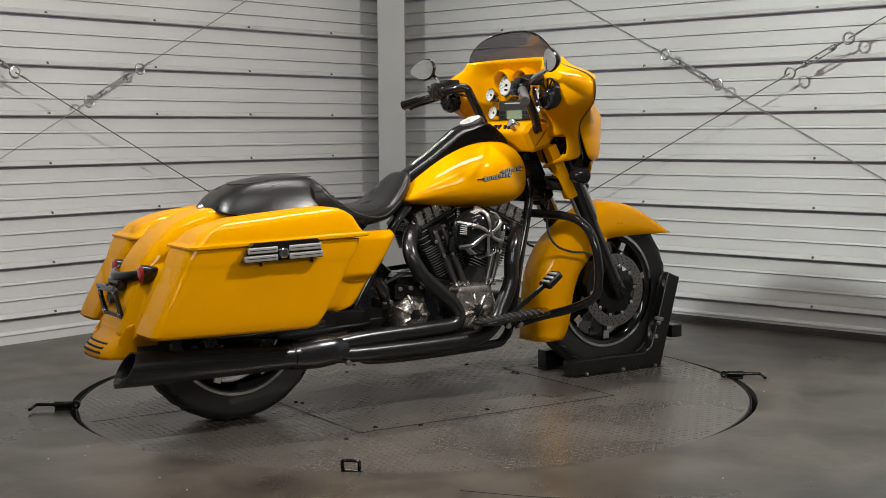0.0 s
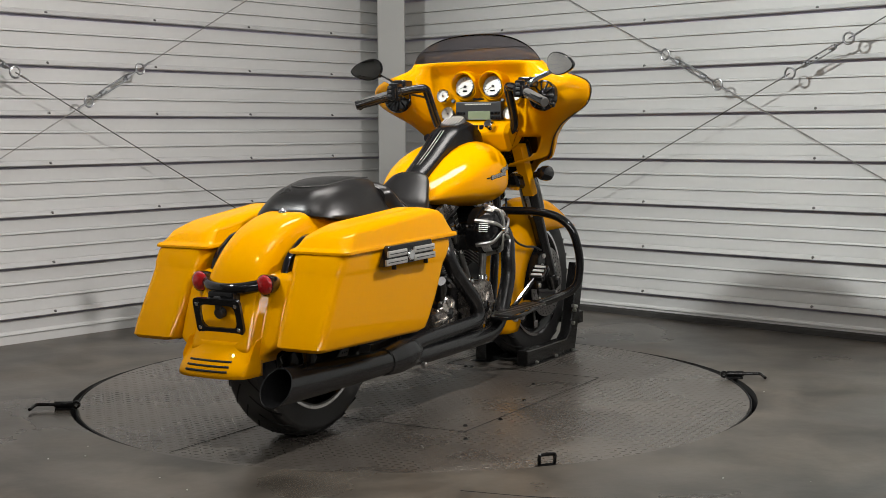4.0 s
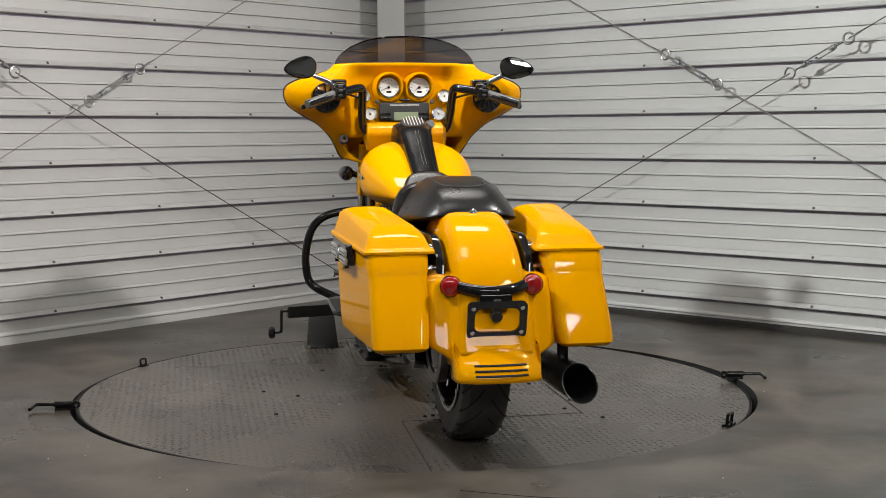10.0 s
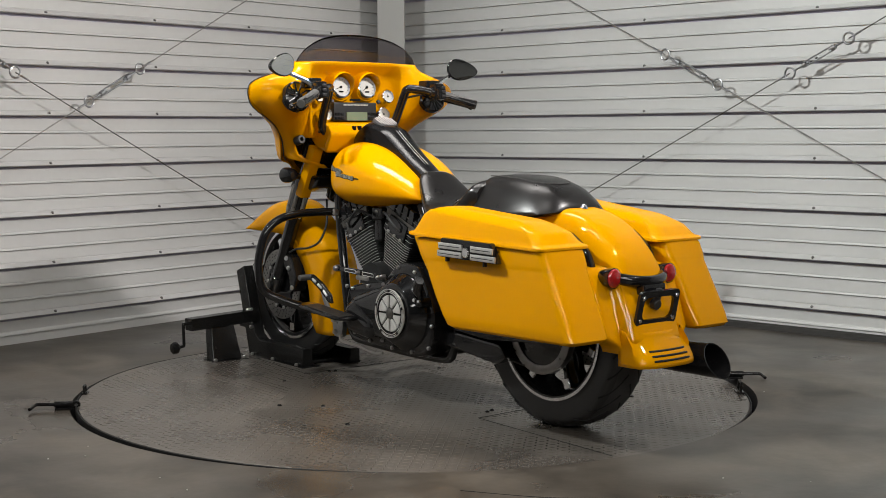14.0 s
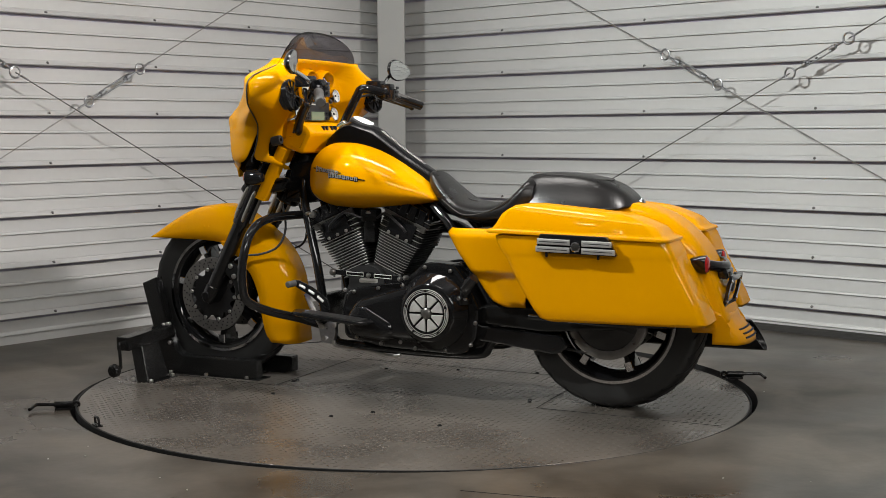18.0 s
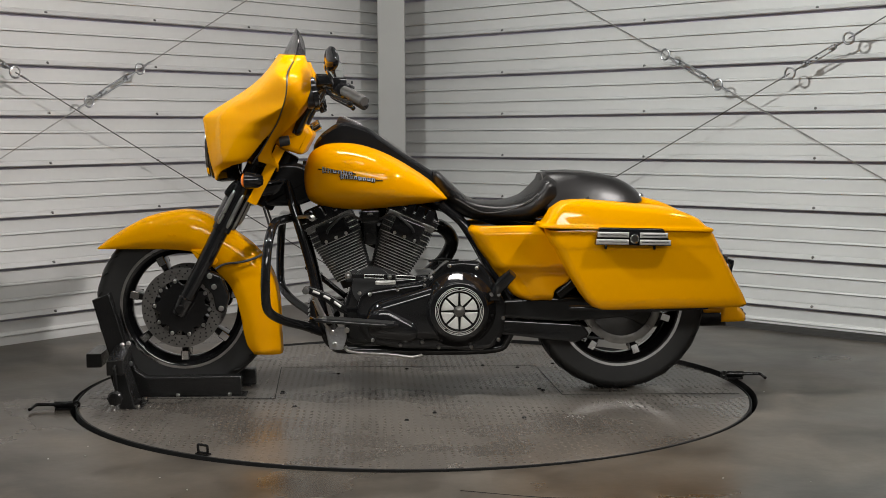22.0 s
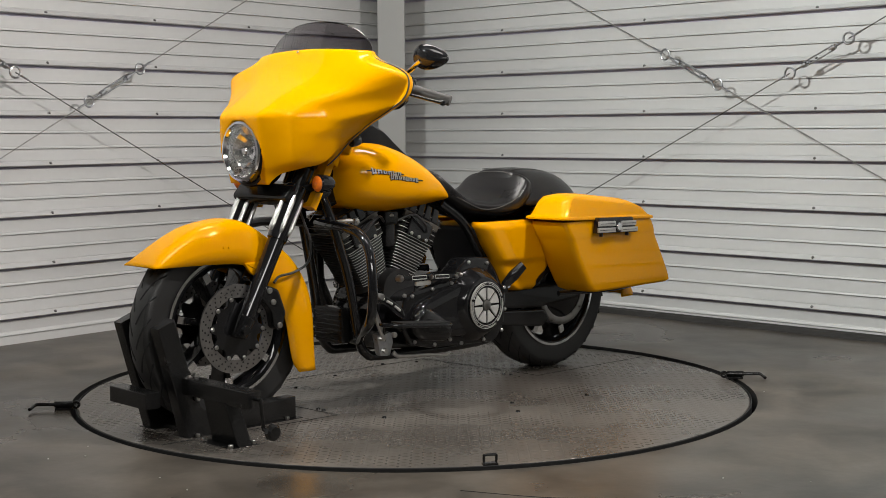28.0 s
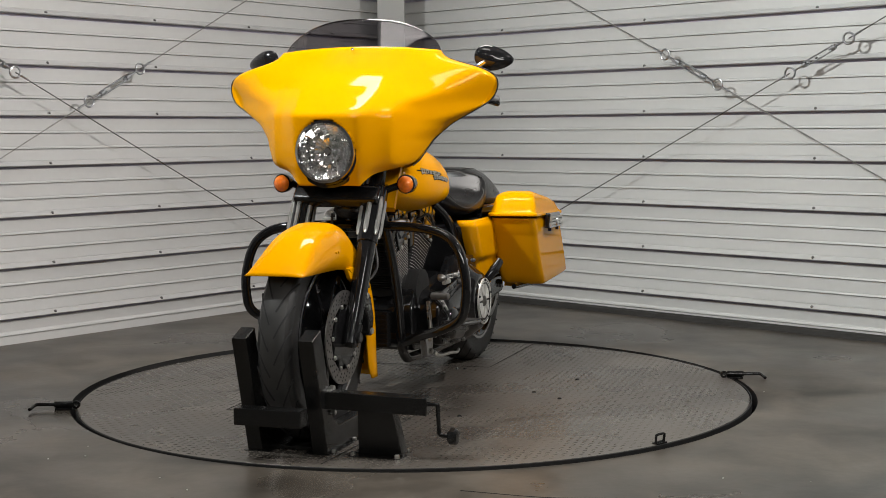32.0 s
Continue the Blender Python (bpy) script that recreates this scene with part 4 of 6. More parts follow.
# lower dash box below the radio
g = Geo()
g.plate(rounded([(0.50, 1.020), (0.425, 1.010), (0.388, 0.998), (0.366, 0.966), (0.409, 0.889), (0.481, 0.912), (0.52, 0.945)], 0.014), -0.162, 0.162, 0.014)
lower = part("dash_lower", g, YELLOW, bike, "yellow lower dash housing with switches")
for y in (0.045, 0.02, -0.02, -0.045):
    g = Geo()
    g.box(0.381, y, 0.986, 0.012, 0.018, 0.022, 0.004, at=Matrix.Translation((0, 0, 0)))
    part("rocker_switch", g, BLACK_GLOSS, lower)
g = Geo()
g.cyl((0.385, -0.09, 0.985), (0.350, -0.09, 1.005), 0.019, n=20, b=0.004)
part("ignition_switch", g, CHROME, lower, "chrome ignition switch")
g = Geo()
g.lathe([(0.008, 0.006), (0.016, 0.006), (0.018, 0), (0.018, -0.03), (0.008, -0.03)], (0.455, 0.245, 0.945), (-0.95, 0, 0.2), 20, closed=True)
part("outlet_socket", g, PLASTIC, inner)

# windshield
g = Geo()
rows = []
for i in range(12):
    t = i / 11
    row = []
    for j in range(41):
        u = math.sin(math.pi * (j / 40 - 0.5))
        lim = 0.06 + 0.94 * max(0.0, 1 - abs(u) ** 2.6) ** 0.62
        zz = 1.236 + 0.014 * (1 - u * u) + 0.107 * t * lim
        x = 0.487 - 0.062 * u * u - 0.055 * t * lim
        row.append((x, 0.284 * u, zz))
    rows.append(row)
g.loft(rows, caps=False, closed=False)
part("windshield", g, SMOKE, bike, "low dark smoked acrylic windshield", thick=0.003, angle=60)

# headlight
HC, HA = Vector((0.70, 0, 0.912)), Vector((0.985, 0, -0.02)).normalized()
g = Geo()
g.lathe([(0.09, -0.05), (0.106, -0.03), (0.110, 0.03), (0.108, 0.05), (0.098, 0.058), (0.094, 0.05), (0.094, -0.05)], HC, HA, 56, closed=True)
g.lathe([(0.107, -0.05), (0.119, -0.04), (0.122, 0.020), (0.119, 0.036), (0.110, 0.040), (0.107, 0.02)], HC, HA, 56, closed=True)
hl = part("headlight", g, BLACK_GLOSS, bike, "round clear headlight in chrome and black rings")
g = Geo()
g.lathe([(0.086, 0.056), (0.093, 0.068), (0.101, 0.066), (0.103, 0.058), (0.09, 0.048)], HC, HA, 56, closed=True)
part("trim_ring", g, CHROME, hl)
g = Geo()
prof = []
for k in range(7):
    r = 0.014 + 0.076 * k / 6
    prof.append((r, 0.058 * (r / 0.09) ** 2 - 0.016))
g.lathe(prof, HC, HA, 22)
g.lathe([(0.0, -0.016), (0.014, -0.0145)], HC, HA, 22)
part("reflector", g, REFLECTOR_MET, hl, angle=4)
g = Geo()
g.cyl(HC, HC + HA * 0.035, 0.013, n=16, b=0.003)
part("bulb_cap", g, CHROME, hl)
g = Geo()
g.lathe([(0.0, 0.075), (0.04, 0.073), (0.07, 0.066), (0.09, 0.056)], HC, HA, 48)
part("lens", g, CLEAR, hl)

# front turn signals
for s in SIDES:
    g = Geo()
    c = Vector((0.575, s * 0.221, 0.802))
    g.lathe([(0.0, -0.03), (0.016, -0.028), (0.026, -0.012), (0.031, 0.015), (0.0315, 0.036), (0.028, 0.04)], c, (1, 0, 0), 28)
    sig = part("turn_signal", g, BLACK_GLOSS, bike, "round amber front turn signal in black housing")
    g = Geo()
    g.lathe([(0.0, 0.052), (0.015, 0.05), (0.025, 0.044), (0.0285, 0.036)], c, (1, 0, 0), 28)
    part("signal_lens", g, AMBER, sig)
    g = Geo()
    g.cyl(c + Vector((0, -s * 0.02, 0)), c + Vector((0.01, -s * 0.075, -0.02)), 0.012, n=14)
    part("signal_stalk", g, BLACK_SATIN, sig)

# ---- handlebar ----
g = Geo()
half = [(0.425, 0.0, 0.965), (0.425, 0.12, 0.965), (0.42, 0.165, 0.985), (0.40, 0.178, 1.03), (0.352, 0.182, 1.118), (0.338, 0.186, 1.140), (0.318, 0.205, 1.143), (0.27, 0.275, 1.126), (0.18, 0.414, 1.078)]
g.tube([(x, -y, z) for x, y, z in half[::-1]][:-1] + half, 0.0172, 14, 5)
part("handlebar", g, BLACK_GLOSS, bike, "tall gloss black bent handlebar")
for s in SIDES:
    a, b = Vector((0.252, s * 0.305, 1.117)), Vector((0.181, s * 0.417, 1.077))
    g = Geo()
    d = (b - a).normalized()
    g.cyl(a, b, 0.0185, n=24, b=0.003)
    grip = part("grip", g, GRIP, bike, "grey rubber handlebar grip")
    g = Geo()
    p = a - d * 0.03
    g.cyl(a - d * 0.055, a, 0.026, n=20, b=0.006)
    g.box(p.x, p.y, p.z + 0.014, 0.05, 0.045, 0.05, 0.01)
    g.box(p.x - 0.02, p.y, p.z - 0.004, 0.04, 0.04, 0.045, 0.008)
    sw = part("switch_housing", g, BLACK_GLOSS, bike, "black switch housing on the handlebar")
    for dz in (-0.012, 0.006, 0.022):
        g = Geo()
        g.box(p.x - 0.043, p.y + s * 0.003, p.z + dz, 0.008, 0.016, 0.011, 0.003)
        part("switch_button", g, PLASTIC, sw)
    g = Geo()
    g.plate(rounded([(p.x + 0.02, p.y - 0.03), (p.x + 0.085, p.y - 0.03), (p.x + 0.085, p.y + 0.03), (p.x + 0.02, p.y + 0.03)], 0.012), p.z + 0.012, p.z + 0.052, 0.006, axes="xy")
    part("master_cylinder", g, BLACK_GLOSS, sw)
    g = Geo()
    pts = [p + Vector((0.05, s * 0.01, 0.005)), a + Vector((0.055, 0, -0.008)), a + (b - a) * 0.5 + Vector((0.055, 0, -0.008)), b + Vector((0.048, s * 0.01, -0.008))]
    g.tube(pts, [0.008, 0.008, 0.007, 0.0085], 10, 5, flat=((0, 0, 1), 0.7))
    g.lathe([(0.0, -0.01), (0.008, -0.007), (0.0105, 0), (0.008, 0.007), (0.0, 0.01)], pts[-1], (0, 1, 0), 14)
    part("lever", g, BLACK_GLOSS, sw)
    # mirror
    m = Vector((0.283, s * 0.430, 1.222))
    ax = Vector((-0.955, -s * 0.28, 0.11 if s > 0 else -0.05)).normalized()
    sx = Vector((0, 0, 1)).cross(ax).normalized() * -s
    sx = sx if sx.y * s > 0 else -sx
    up = Vector((0, 0, 1))

    def outline(scale, drop):
        out = []
        for k in range(36):
            th = 2 * math.pi * k / 36
            c, sn = math.cos(th), math.sin(th)
            wd = 0.068 * c
            ht = 0.042 * sn * (1 - 0.30 * c) 
            out.append(m + sx * wd * scale + up * (ht * scale - 0.006 * c) - ax * drop)
        return out

    g = Geo()
    g.loft([outline(0.93, -0.002), outline(1.0, 0.003), outline(0.98, 0.010), outline(0.80, 0.020), outline(0.45, 0.027), outline(0.1, 0.029)])
    mir = part("mirror", g, BLACK_GLOSS, bike, "teardrop mirror with black back")
    g = Geo()
    g.loft([outline(q, -0.0022 - 0.0030 * (1 - (q / 0.9) ** 2)) for q in (0.9, 0.75, 0.6, 0.45, 0.3, 0.15, 0.04)])
    part("mirror_glass", g, MIRROR, mir)
    g = Geo()
    g.tube([p + Vector((0.025, s * 0.015, 0.02)), p + Vector((0.03, s * 0.035, 0.04)), m + Vector((0.028, -s * 0.055, -0.03)), m + Vector((0.03, -s * 0.022, -0.012))], [0.009, 0.008, 0.0075, 0.007], 10, 5, flat=((0, 0, 1), 1.25))
    part("mirror_stem", g, CHROME, mir, "slotted chrome mirror stem")
    # clutch and throttle cables
    g = Geo()
    g.tube([p + Vector((0.05, -s * 0.02, 0.0)), (0.372, s * 0.188, 1.10), (0.412, s * 0.18, 1.04), (0.44, s * 0.17, 0.97)], 0.0045, 8)
    part("control_cable", g, PLASTIC, bike)

# ---- tank ----
TX = [0.409, 0.402, 0.385, 0.35, 0.30, 0.22, 0.14, 0.06, -0.02, -0.07, -0.105, -0.122]
TT = [0.82, 0.86, 0.895, 0.925, 0.938, 0.934, 0.910, 0.872, 0.822, 0.785, 0.752, 0.728]
TB = [0.79, 0.745, 0.715, 0.698, 0.687, 0.682, 0.686, 0.692, 0.701, 0.707, 0.713, 0.720]
TW = [0.05, 0.105, 0.145, 0.178, 0.200, 0.215, 0.213, 0.197, 0.165, 0.138, 0.115, 0.095]


def section(x, zt, zb, w, top_flat=0.75, n=36, low=0.42):
    """A closed section with its widest point low, rounder on top."""
    zc = zb + (zt - zb) * low
    out = []
    ye = 0.8 if top_flat > 0.6 or low > 0.4 else 1.05
    for k in range(n):
        a = 2 * math.pi * k / n
        c, s = math.cos(a), math.sin(a)
        y = w * math.copysign(abs(c) ** ye, c)
        z = zc + (zt - zc) * abs(s) ** top_flat if s >= 0 else zc - (zc - zb) * abs(s) ** 0.8
        out.append((x, y, z))
    return out


xs = list(np.linspace(0, 1, 34))
tp = np.linspace(0, 1, len(TX))
g = Geo()


def smooth_list(vals, sub=3):
    return [p.x for p in smooth_path([(v, 0, 0) for v in vals], sub)]


g.loft([section(x, a, b, w) for x, a, b, w in zip(*[smooth_list(q) for q in (TX, TT, TB, TW)])])
tank = part("fuel_tank", g, YELLOW, bike, "teardrop yellow fuel tank", angle=60)
g = Geo()
cx = [0.372, 0.355, 0.33, 0.295, 0.262, 0.235, 0.20, 0.165, 0.11, 0.04, -0.03, -0.085]
ct = [0.925, 0.953, 0.977, 1.001, 1.014, 1.011, 0.998, 0.985, 0.945, 0.895, 0.850, 0.815]
cw = [0.052, 0.066, 0.074, 0.077, 0.077, 0.074, 0.069, 0.063, 0.058, 0.055, 0.052, 0.048]
rings = []
for x, t, w in zip(*[smooth_list(q) for q in (cx, ct, cw)]):
    ztank = float(np.interp(x, TX[::-1], TT[::-1]))
    zb = min(t - 0.02, ztank - 0.03)
    rings.append([(x, -w, zb)] + [(x, w * q, t - 0.020 * abs(q) ** 3.2) for q in (-0.97, -0.85, -0.65, -0.4, -0.15, 0.15, 0.4, 0.65, 0.85, 0.97)] + [(x, w, zb)])
g.loft(rings)
dash = part("tank_console", g, CONSOLE, bike, "gloss black console along the tank top")
g = Geo()
g.lathe([(0.0, 0.016), (0.035, 0.015), (0.048, 0.01), (0.051, 0.0), (0.051, -0.02)], (0.235, 0, 1.001), (-0.42, 0, 0.9), 36)
part("filler_door", g, PLASTIC, dash)
for k in range(7):
    g = Geo()
    c = Vector((0.235, 0.036 - 0.012 * k, 1.001)) + Vector((-0.42, 0, 0.9)) * 0.0165
    ln = math.sqrt(max(0.0001, 0.046 ** 2 - (0.036 - 0.012 * k) ** 2)) * 0.85
    d = Vector((0.9, 0, 0.42)).normalized()
    g.cyl(c - d * ln, c + d * ln, 0.0018, n=6)
    part("filler_rib", g, SILVER, dash)
for y in (-0.006, 0.006):
    g = Geo()
    g.tube([(0.15, y, 0.9765), (0.11, y, 0.9465), (0.04, y, 0.8965), (-0.03, y, 0.8515)], 0.0014, 5, 2)
    part("pinstripe", g, STEEL, dash)
# tank badge as plain bars
for s in SIDES:
    g = Geo()

    def skin(x, z, lift):
        w_ = float(np.interp(x, TX[::-1], TW[::-1]))
        zt, zb = float(np.interp(x, TX[::-1], TT[::-1])), float(np.interp(x, TX[::-1], TB[::-1]))
        zc = zb + (zt - zb) * 0.42
        q = min(0.98, abs(z - zc) / (zt - zc if z > zc else zc - zb))
        sn = q ** (1 / 0.75)
        return (x, s * (w_ * math.sqrt(max(0.0, 1 - sn * sn)) ** 0.8 + lift), z)

    def strip(x0, z0, x1, z1, h, lift, mi):
        rings_ = []
        for k in range(9):
            t = k / 8
            x, z = x0 + (x1 - x0) * t, z0 + (z1 - z0) * t
            a, b = skin(x, z + h / 2, lift), skin(x, z - h / 2, lift)
            c_, d_ = skin(x, z - h / 2, -0.006), skin(x, z + h / 2, -0.006)
            rings_.append([a, b, c_, d_])
        g.loft(rings_, mi=mi)

    strip(0.352, 0.8395, 0.215, 0.8215, 0.0040, 0.003, 1)
    strip(0.275, 0.8145, 0.118, 0.7965, 0.0040, 0.003, 1)
    for x0, z0, dz, count, gap in ((0.338, 0.8375, 0.00245, 6, 0.0190), (0.272, 0.8155, 0.0021, 8, 0.0160)):
        for k in range(count):
            x, z = x0 - gap * k, z0 - dz * k
            h = 0.021 if k == 0 else (0.016 if k % 3 == 1 else 0.0125)
            mid = z + h * (0.3 if k % 2 else -0.32)
            for x0_, z0_, x1_, z1_, h_ in ((x - 0.002, z, x - 0.0060, z - 0.0008, h), (x - gap * 0.58, z - 0.001, x - gap * 0.58 - 0.0042, z - 0.0016, h * 0.8), (x - 0.003, mid, x - gap * 0.74, mid - 0.001, 0.0038)):
                strip(x0_ + 0.0014, z0_ - 0.0010, x1_ - 0.0018, z1_ - 0.0012, h_ + 0.0026, 0.0024, 1)
                strip(x0_, z0_, x1_, z1_, h_, 0.0042, 0)
    part("tank_badge", g, [BADGE, BLACK_SATIN], tank, "chrome and black raised tank badge")

# ---- seat ----
SXX = [-0.072, -0.095, -0.14, -0.20, -0.27, -0.34, -0.41, -0.455, -0.49, -0.52]
STT = [0.826, 0.822, 0.780, 0.728, 0.712, 0.713, 0.735, 0.775, 0.811, 0.800]
SBB = [0.775, 0.735, 0.690, 0.655, 0.640, 0.634, 0.636, 0.645, 0.655, 0.68]
SWW = [0.055, 0.085, 0.110, 0.140, 0.165, 0.180, 0.188, 0.188, 0.180, 0.165]
g = Geo()
g.loft([section(x, a, b, w, 0.55, 36, 0.5) for x, a, b, w in zip(*[smooth_list(q) for q in (SXX, STT, SBB, SWW)])])
seat = part("seat", g, LEATHER, bike, "black vinyl stepped two-up seat", angle=60)
PXX = [-0.462, -0.475, -0.50, -0.55, -0.62, -0.70, -0.77, -0.82, -0.848, -0.858]
PTT = [0.775, 0.808, 0.822, 0.826, 0.824, 0.813, 0.793, 0.765, 0.738, 0.722]
PBB = [0.69, 0.68, 0.675, 0.675, 0.678, 0.685, 0.692, 0.700, 0.708, 0.712]
PWW = [0.15, 0.172, 0.182, 0.188, 0.186, 0.178, 0.162, 0.138, 0.105, 0.06]
g = Geo()
rings = []
for x, zt, zb, w in zip(*[smooth_list(q) for q in (PXX, PTT, PBB, PWW)]):
    ring = []
    h = zt - zb
    for y, z in ((0.0, 1.0), (0.30, 0.985), (0.46, 0.95), (0.60, 0.86), (0.74, 0.68), (0.87, 0.44), (0.97, 0.20), (1.0, 0.08), (0.96, 0.0)):
        ring.append((x, w * y, zb + h * z))
    rings.append([(x, -p[1], p[2]) for p in ring[:0:-1]] + ring)
g.loft(rings)
part("passenger_pad", g, LEATHER, seat, angle=60)
g = Geo()
for s in SIDES:
    g.tube([(-0.478, 0, 0.812), (-0.478, s * 0.075, 0.806), (-0.47, s * 0.12, 0.775), (-0.44, s * 0.183, 0.735), (-0.36, s * 0.180, 0.69), (-0.25, s * 0.160, 0.675), (-0.15, s * 0.115, 0.725)], 0.0025, 6)
    g.tube([(-0.49, s * 0.075, 0.820), (-0.55, s * 0.083, 0.820), (-0.64, s * 0.084, 0.815), (-0.72, s * 0.072, 0.803), (-0.755, s * 0.04, 0.799), (-0.765, s * 0.0, 0.797)], 0.002, 6)
part("seat_seam", g, PIPING, seat)
g = Geo()
g.lathe([(0.0, 0.012), (0.006, 0.01), (0.012, 0.004), (0.014, 0.0)], (-0.868, 0, 0.722), (-0.2, 0, 1), 16)
part("seat_screw", g, CHROME, seat)

# ---- rear fender ----
RF = [((-0.60, 0.68), (-0.60, 0.50)), ((-0.72, 0.715), (-0.70, 0.48)), ((-0.80, 0.722), (-0.78, 0.47)), ((-0.86, 0.722), (-0.84, 0.46)), ((-0.93, 0.704), (-0.91, 0.45)), ((-1.00, 0.671), (-0.96, 0.43)), ((-1.06, 0.624), (-1.01, 0.41)), ((-1.113, 0.56), (-1.05, 0.39)), ((-1.145, 0.49), (-1.08, 0.37)), ((-1.168, 0.43), (-1.11, 0.35)), ((-1.188, 0.37), (-1.13, 0.335)), ((-1.203, 0.325), (-1.15, 0.32))]
g = arc_shell(dense(RF), 0.114, 0.36, 29)
rf = part("rear_fender", g, YELLOW, bike, "rounded yellow rear fender", thick=0.004, angle=60)
# side fillers and the flared tip
for s in SIDES:
    g = Geo()
    rows = []
    for i in range(27):
        z = 0.557 - 0.267 * i / 26
        xf = float(np.interp(z, [0.29, 0.325, 0.37, 0.43, 0.49, 0.55, 0.592], [-1.213, -1.203, -1.188, -1.168, -1.145, -1.11, -1.08]))
        yo = 0.190 - 0.040 * smooth01((z - 0.535) / 0.022) - 0.062 * smooth01((0.352 - z) / 0.05)
        wide = (yo - 0.094) / 0.096
        back = 0.03 * smooth01((z - 0.540) / 0.017)
        rows.append([(xf + dx + back, s * (0.094 + (y - 0.094) * wide), z) for y, dx in ((0.094, 0.010), (0.106, 0.013), (0.115, 0.021), (0.122, 0.033), (0.131, 0.040), (0.146, 0.042), (0.165, 0.042), (0.178, 0.044), (0.187, 0.050), (0.190, 0.062), (0.190, 0.13))])
    g.loft(rows, caps=False, closed=False)
    fl = part("fender_filler", g, YELLOW, rf, "yellow filler panel beside the fender", thick=0.004, angle=60)
    g = Geo()
    g.lathe([(0.0, 0.004), (0.018, 0.003), (0.020, 0.0), (0.020, -0.02)], (-1.072, s * 0.160, 0.522), (-0.95, 0, 0.33), 22)
    part("filler_plug", g, PLASTIC, fl)
def tip_x(u, z):
    """Rear face of the flared tip at u across and height z."""
    return -1.198 - 0.066 * smooth01((0.352 - z) / 0.09) + 0.020 * u ** 4 + 0.010 * u * u


g = Geo()
rows = []
for i in range(10):
    t = i / 9
    z = 0.354 - 0.101 * t
    row = [(-1.150, 0.128 * q, z + 0.012 * (1 - t)) for q in (-1,)]
    row += [(-1.165, -0.128, z + 0.009 * (1 - t)), (-1.18 - 0.03 * smooth01(t * 2), -0.127, z + 0.006 * (1 - t))]
    for j in range(25):
        u = -1 + 2 * j / 24
        row.append((tip_x(u, z), 0.122 * u, z))
    row += [(-1.18 - 0.03 * smooth01(t * 2), 0.127, z + 0.006 * (1 - t)), (-1.165, 0.128, z + 0.009 * (1 - t)), (-1.150, 0.128, z + 0.012 * (1 - t))]
    rows.append(row)
g.loft(rows, caps=False, closed=False)
tip = part("fender_tip", g, YELLOW, rf, "flared yellow fender tip with slots", thick=0.006, angle=60)
for k in range(3):
    g = Geo()
    z = 0.301 - 0.0135 * k
    g.tube([(tip_x(u, z) - 0.0005, 0.122 * u, z) for u in [-0.63 + 1.26 * j / 12 for j in range(13)]], 0.0036, 8, 1)
    part("tip_slot", g, GAP, rf)

# tail lights and plate bracket
g = Geo()
g.tube([(-1.115, -0.11, 0.520), (-1.15, -0.06, 0.510), (-1.165, 0, 0.506), (-1.15, 0.06, 0.510), (-1.115, 0.11, 0.520)], 0.017, 12, 5, flat=((0, 0, 1), 1.1))
g.box(-1.165, 0, 0.483, 0.035, 0.10, 0.035, 0.008)
bar = part("light_bar", g, BLACK_GLOSS, bike, "gloss black tail light bar")
for s in SIDES:
    c = Vector((-1.112, s * 0.124, 0.521))
    g = Geo()
    g.lathe([(0.0, -0.062), (0.012, -0.055), (0.025, -0.03), (0.0315, 0.0), (0.032, 0.016), (0.028, 0.018)], c, (-1, 0, 0), 28)
    tl = part("tail_light", g, BLACK_GLOSS, bike, "round red tail light in a black bullet housing")
    g = Geo()
    g.lathe([(0.0, 0.027), (0.016, 0.026), (0.025, 0.023), (0.030, 0.017), (0.0315, 0.012)], c, (-1, 0, 0), 28)
    part("red_lens", g, RED_LENS, tl)
    g = Geo()
    g.lathe([(0.0, 0.010), (0.022, 0.010), (0.028, 0.016)], c, (-1, 0, 0), 24)
    part("lamp_reflector", g, STEEL, tl)
tilt = Matrix.Translation((-1.190, 0, 0.428)) @ Matrix.Rotation(radians(-13), 4, "Y")
outer = rounded([(-0.089, -0.056), (0.089, -0.056), (0.089, 0.056), (-0.089, 0.056)], 0.018, 5)
holes = rounded([(-0.067, -0.036), (0.067, -0.036), (0.067, 0.036), (-0.067, 0.036)], 0.024, 5)
g = Geo()
g.loft([[(h, p[0], p[1]) for p in q] for q, h in ((outer, 0.004), (outer, -0.006), (holes, -0.006), (holes, 0.004), (outer, 0.004))], caps=False, at=tilt)
pf = part("plate_frame", g, BLACK_GLOSS, bike, "empty black licence plate frame")
for y in (-0.073, 0.073):
    for z in (-0.037, 0.037):
        g = Geo()
        g.cyl((-0.005, y, z), (-0.010, y, z), 0.0065, n=12, b=0.001, at=tilt)
        part("plate_screw", g, CHROME, pf)
g = Geo()
g.cyl((0.02, 0, 0.008), (-0.004, 0, 0.008), 0.017, n=18, b=0.003, at=tilt)
g.box(0.004, 0, 0.035, 0.01, 0.022, 0.05, 0.003, at=tilt)
part("plate_mount", g, PLASTIC, bike)
g = Geo()
g.cyl((0.02, 0, -0.064), (0.0, 0, -0.064), 0.017, n=18, b=0.003, at=tilt)
part("plate_mount", g, PLASTIC, bike)

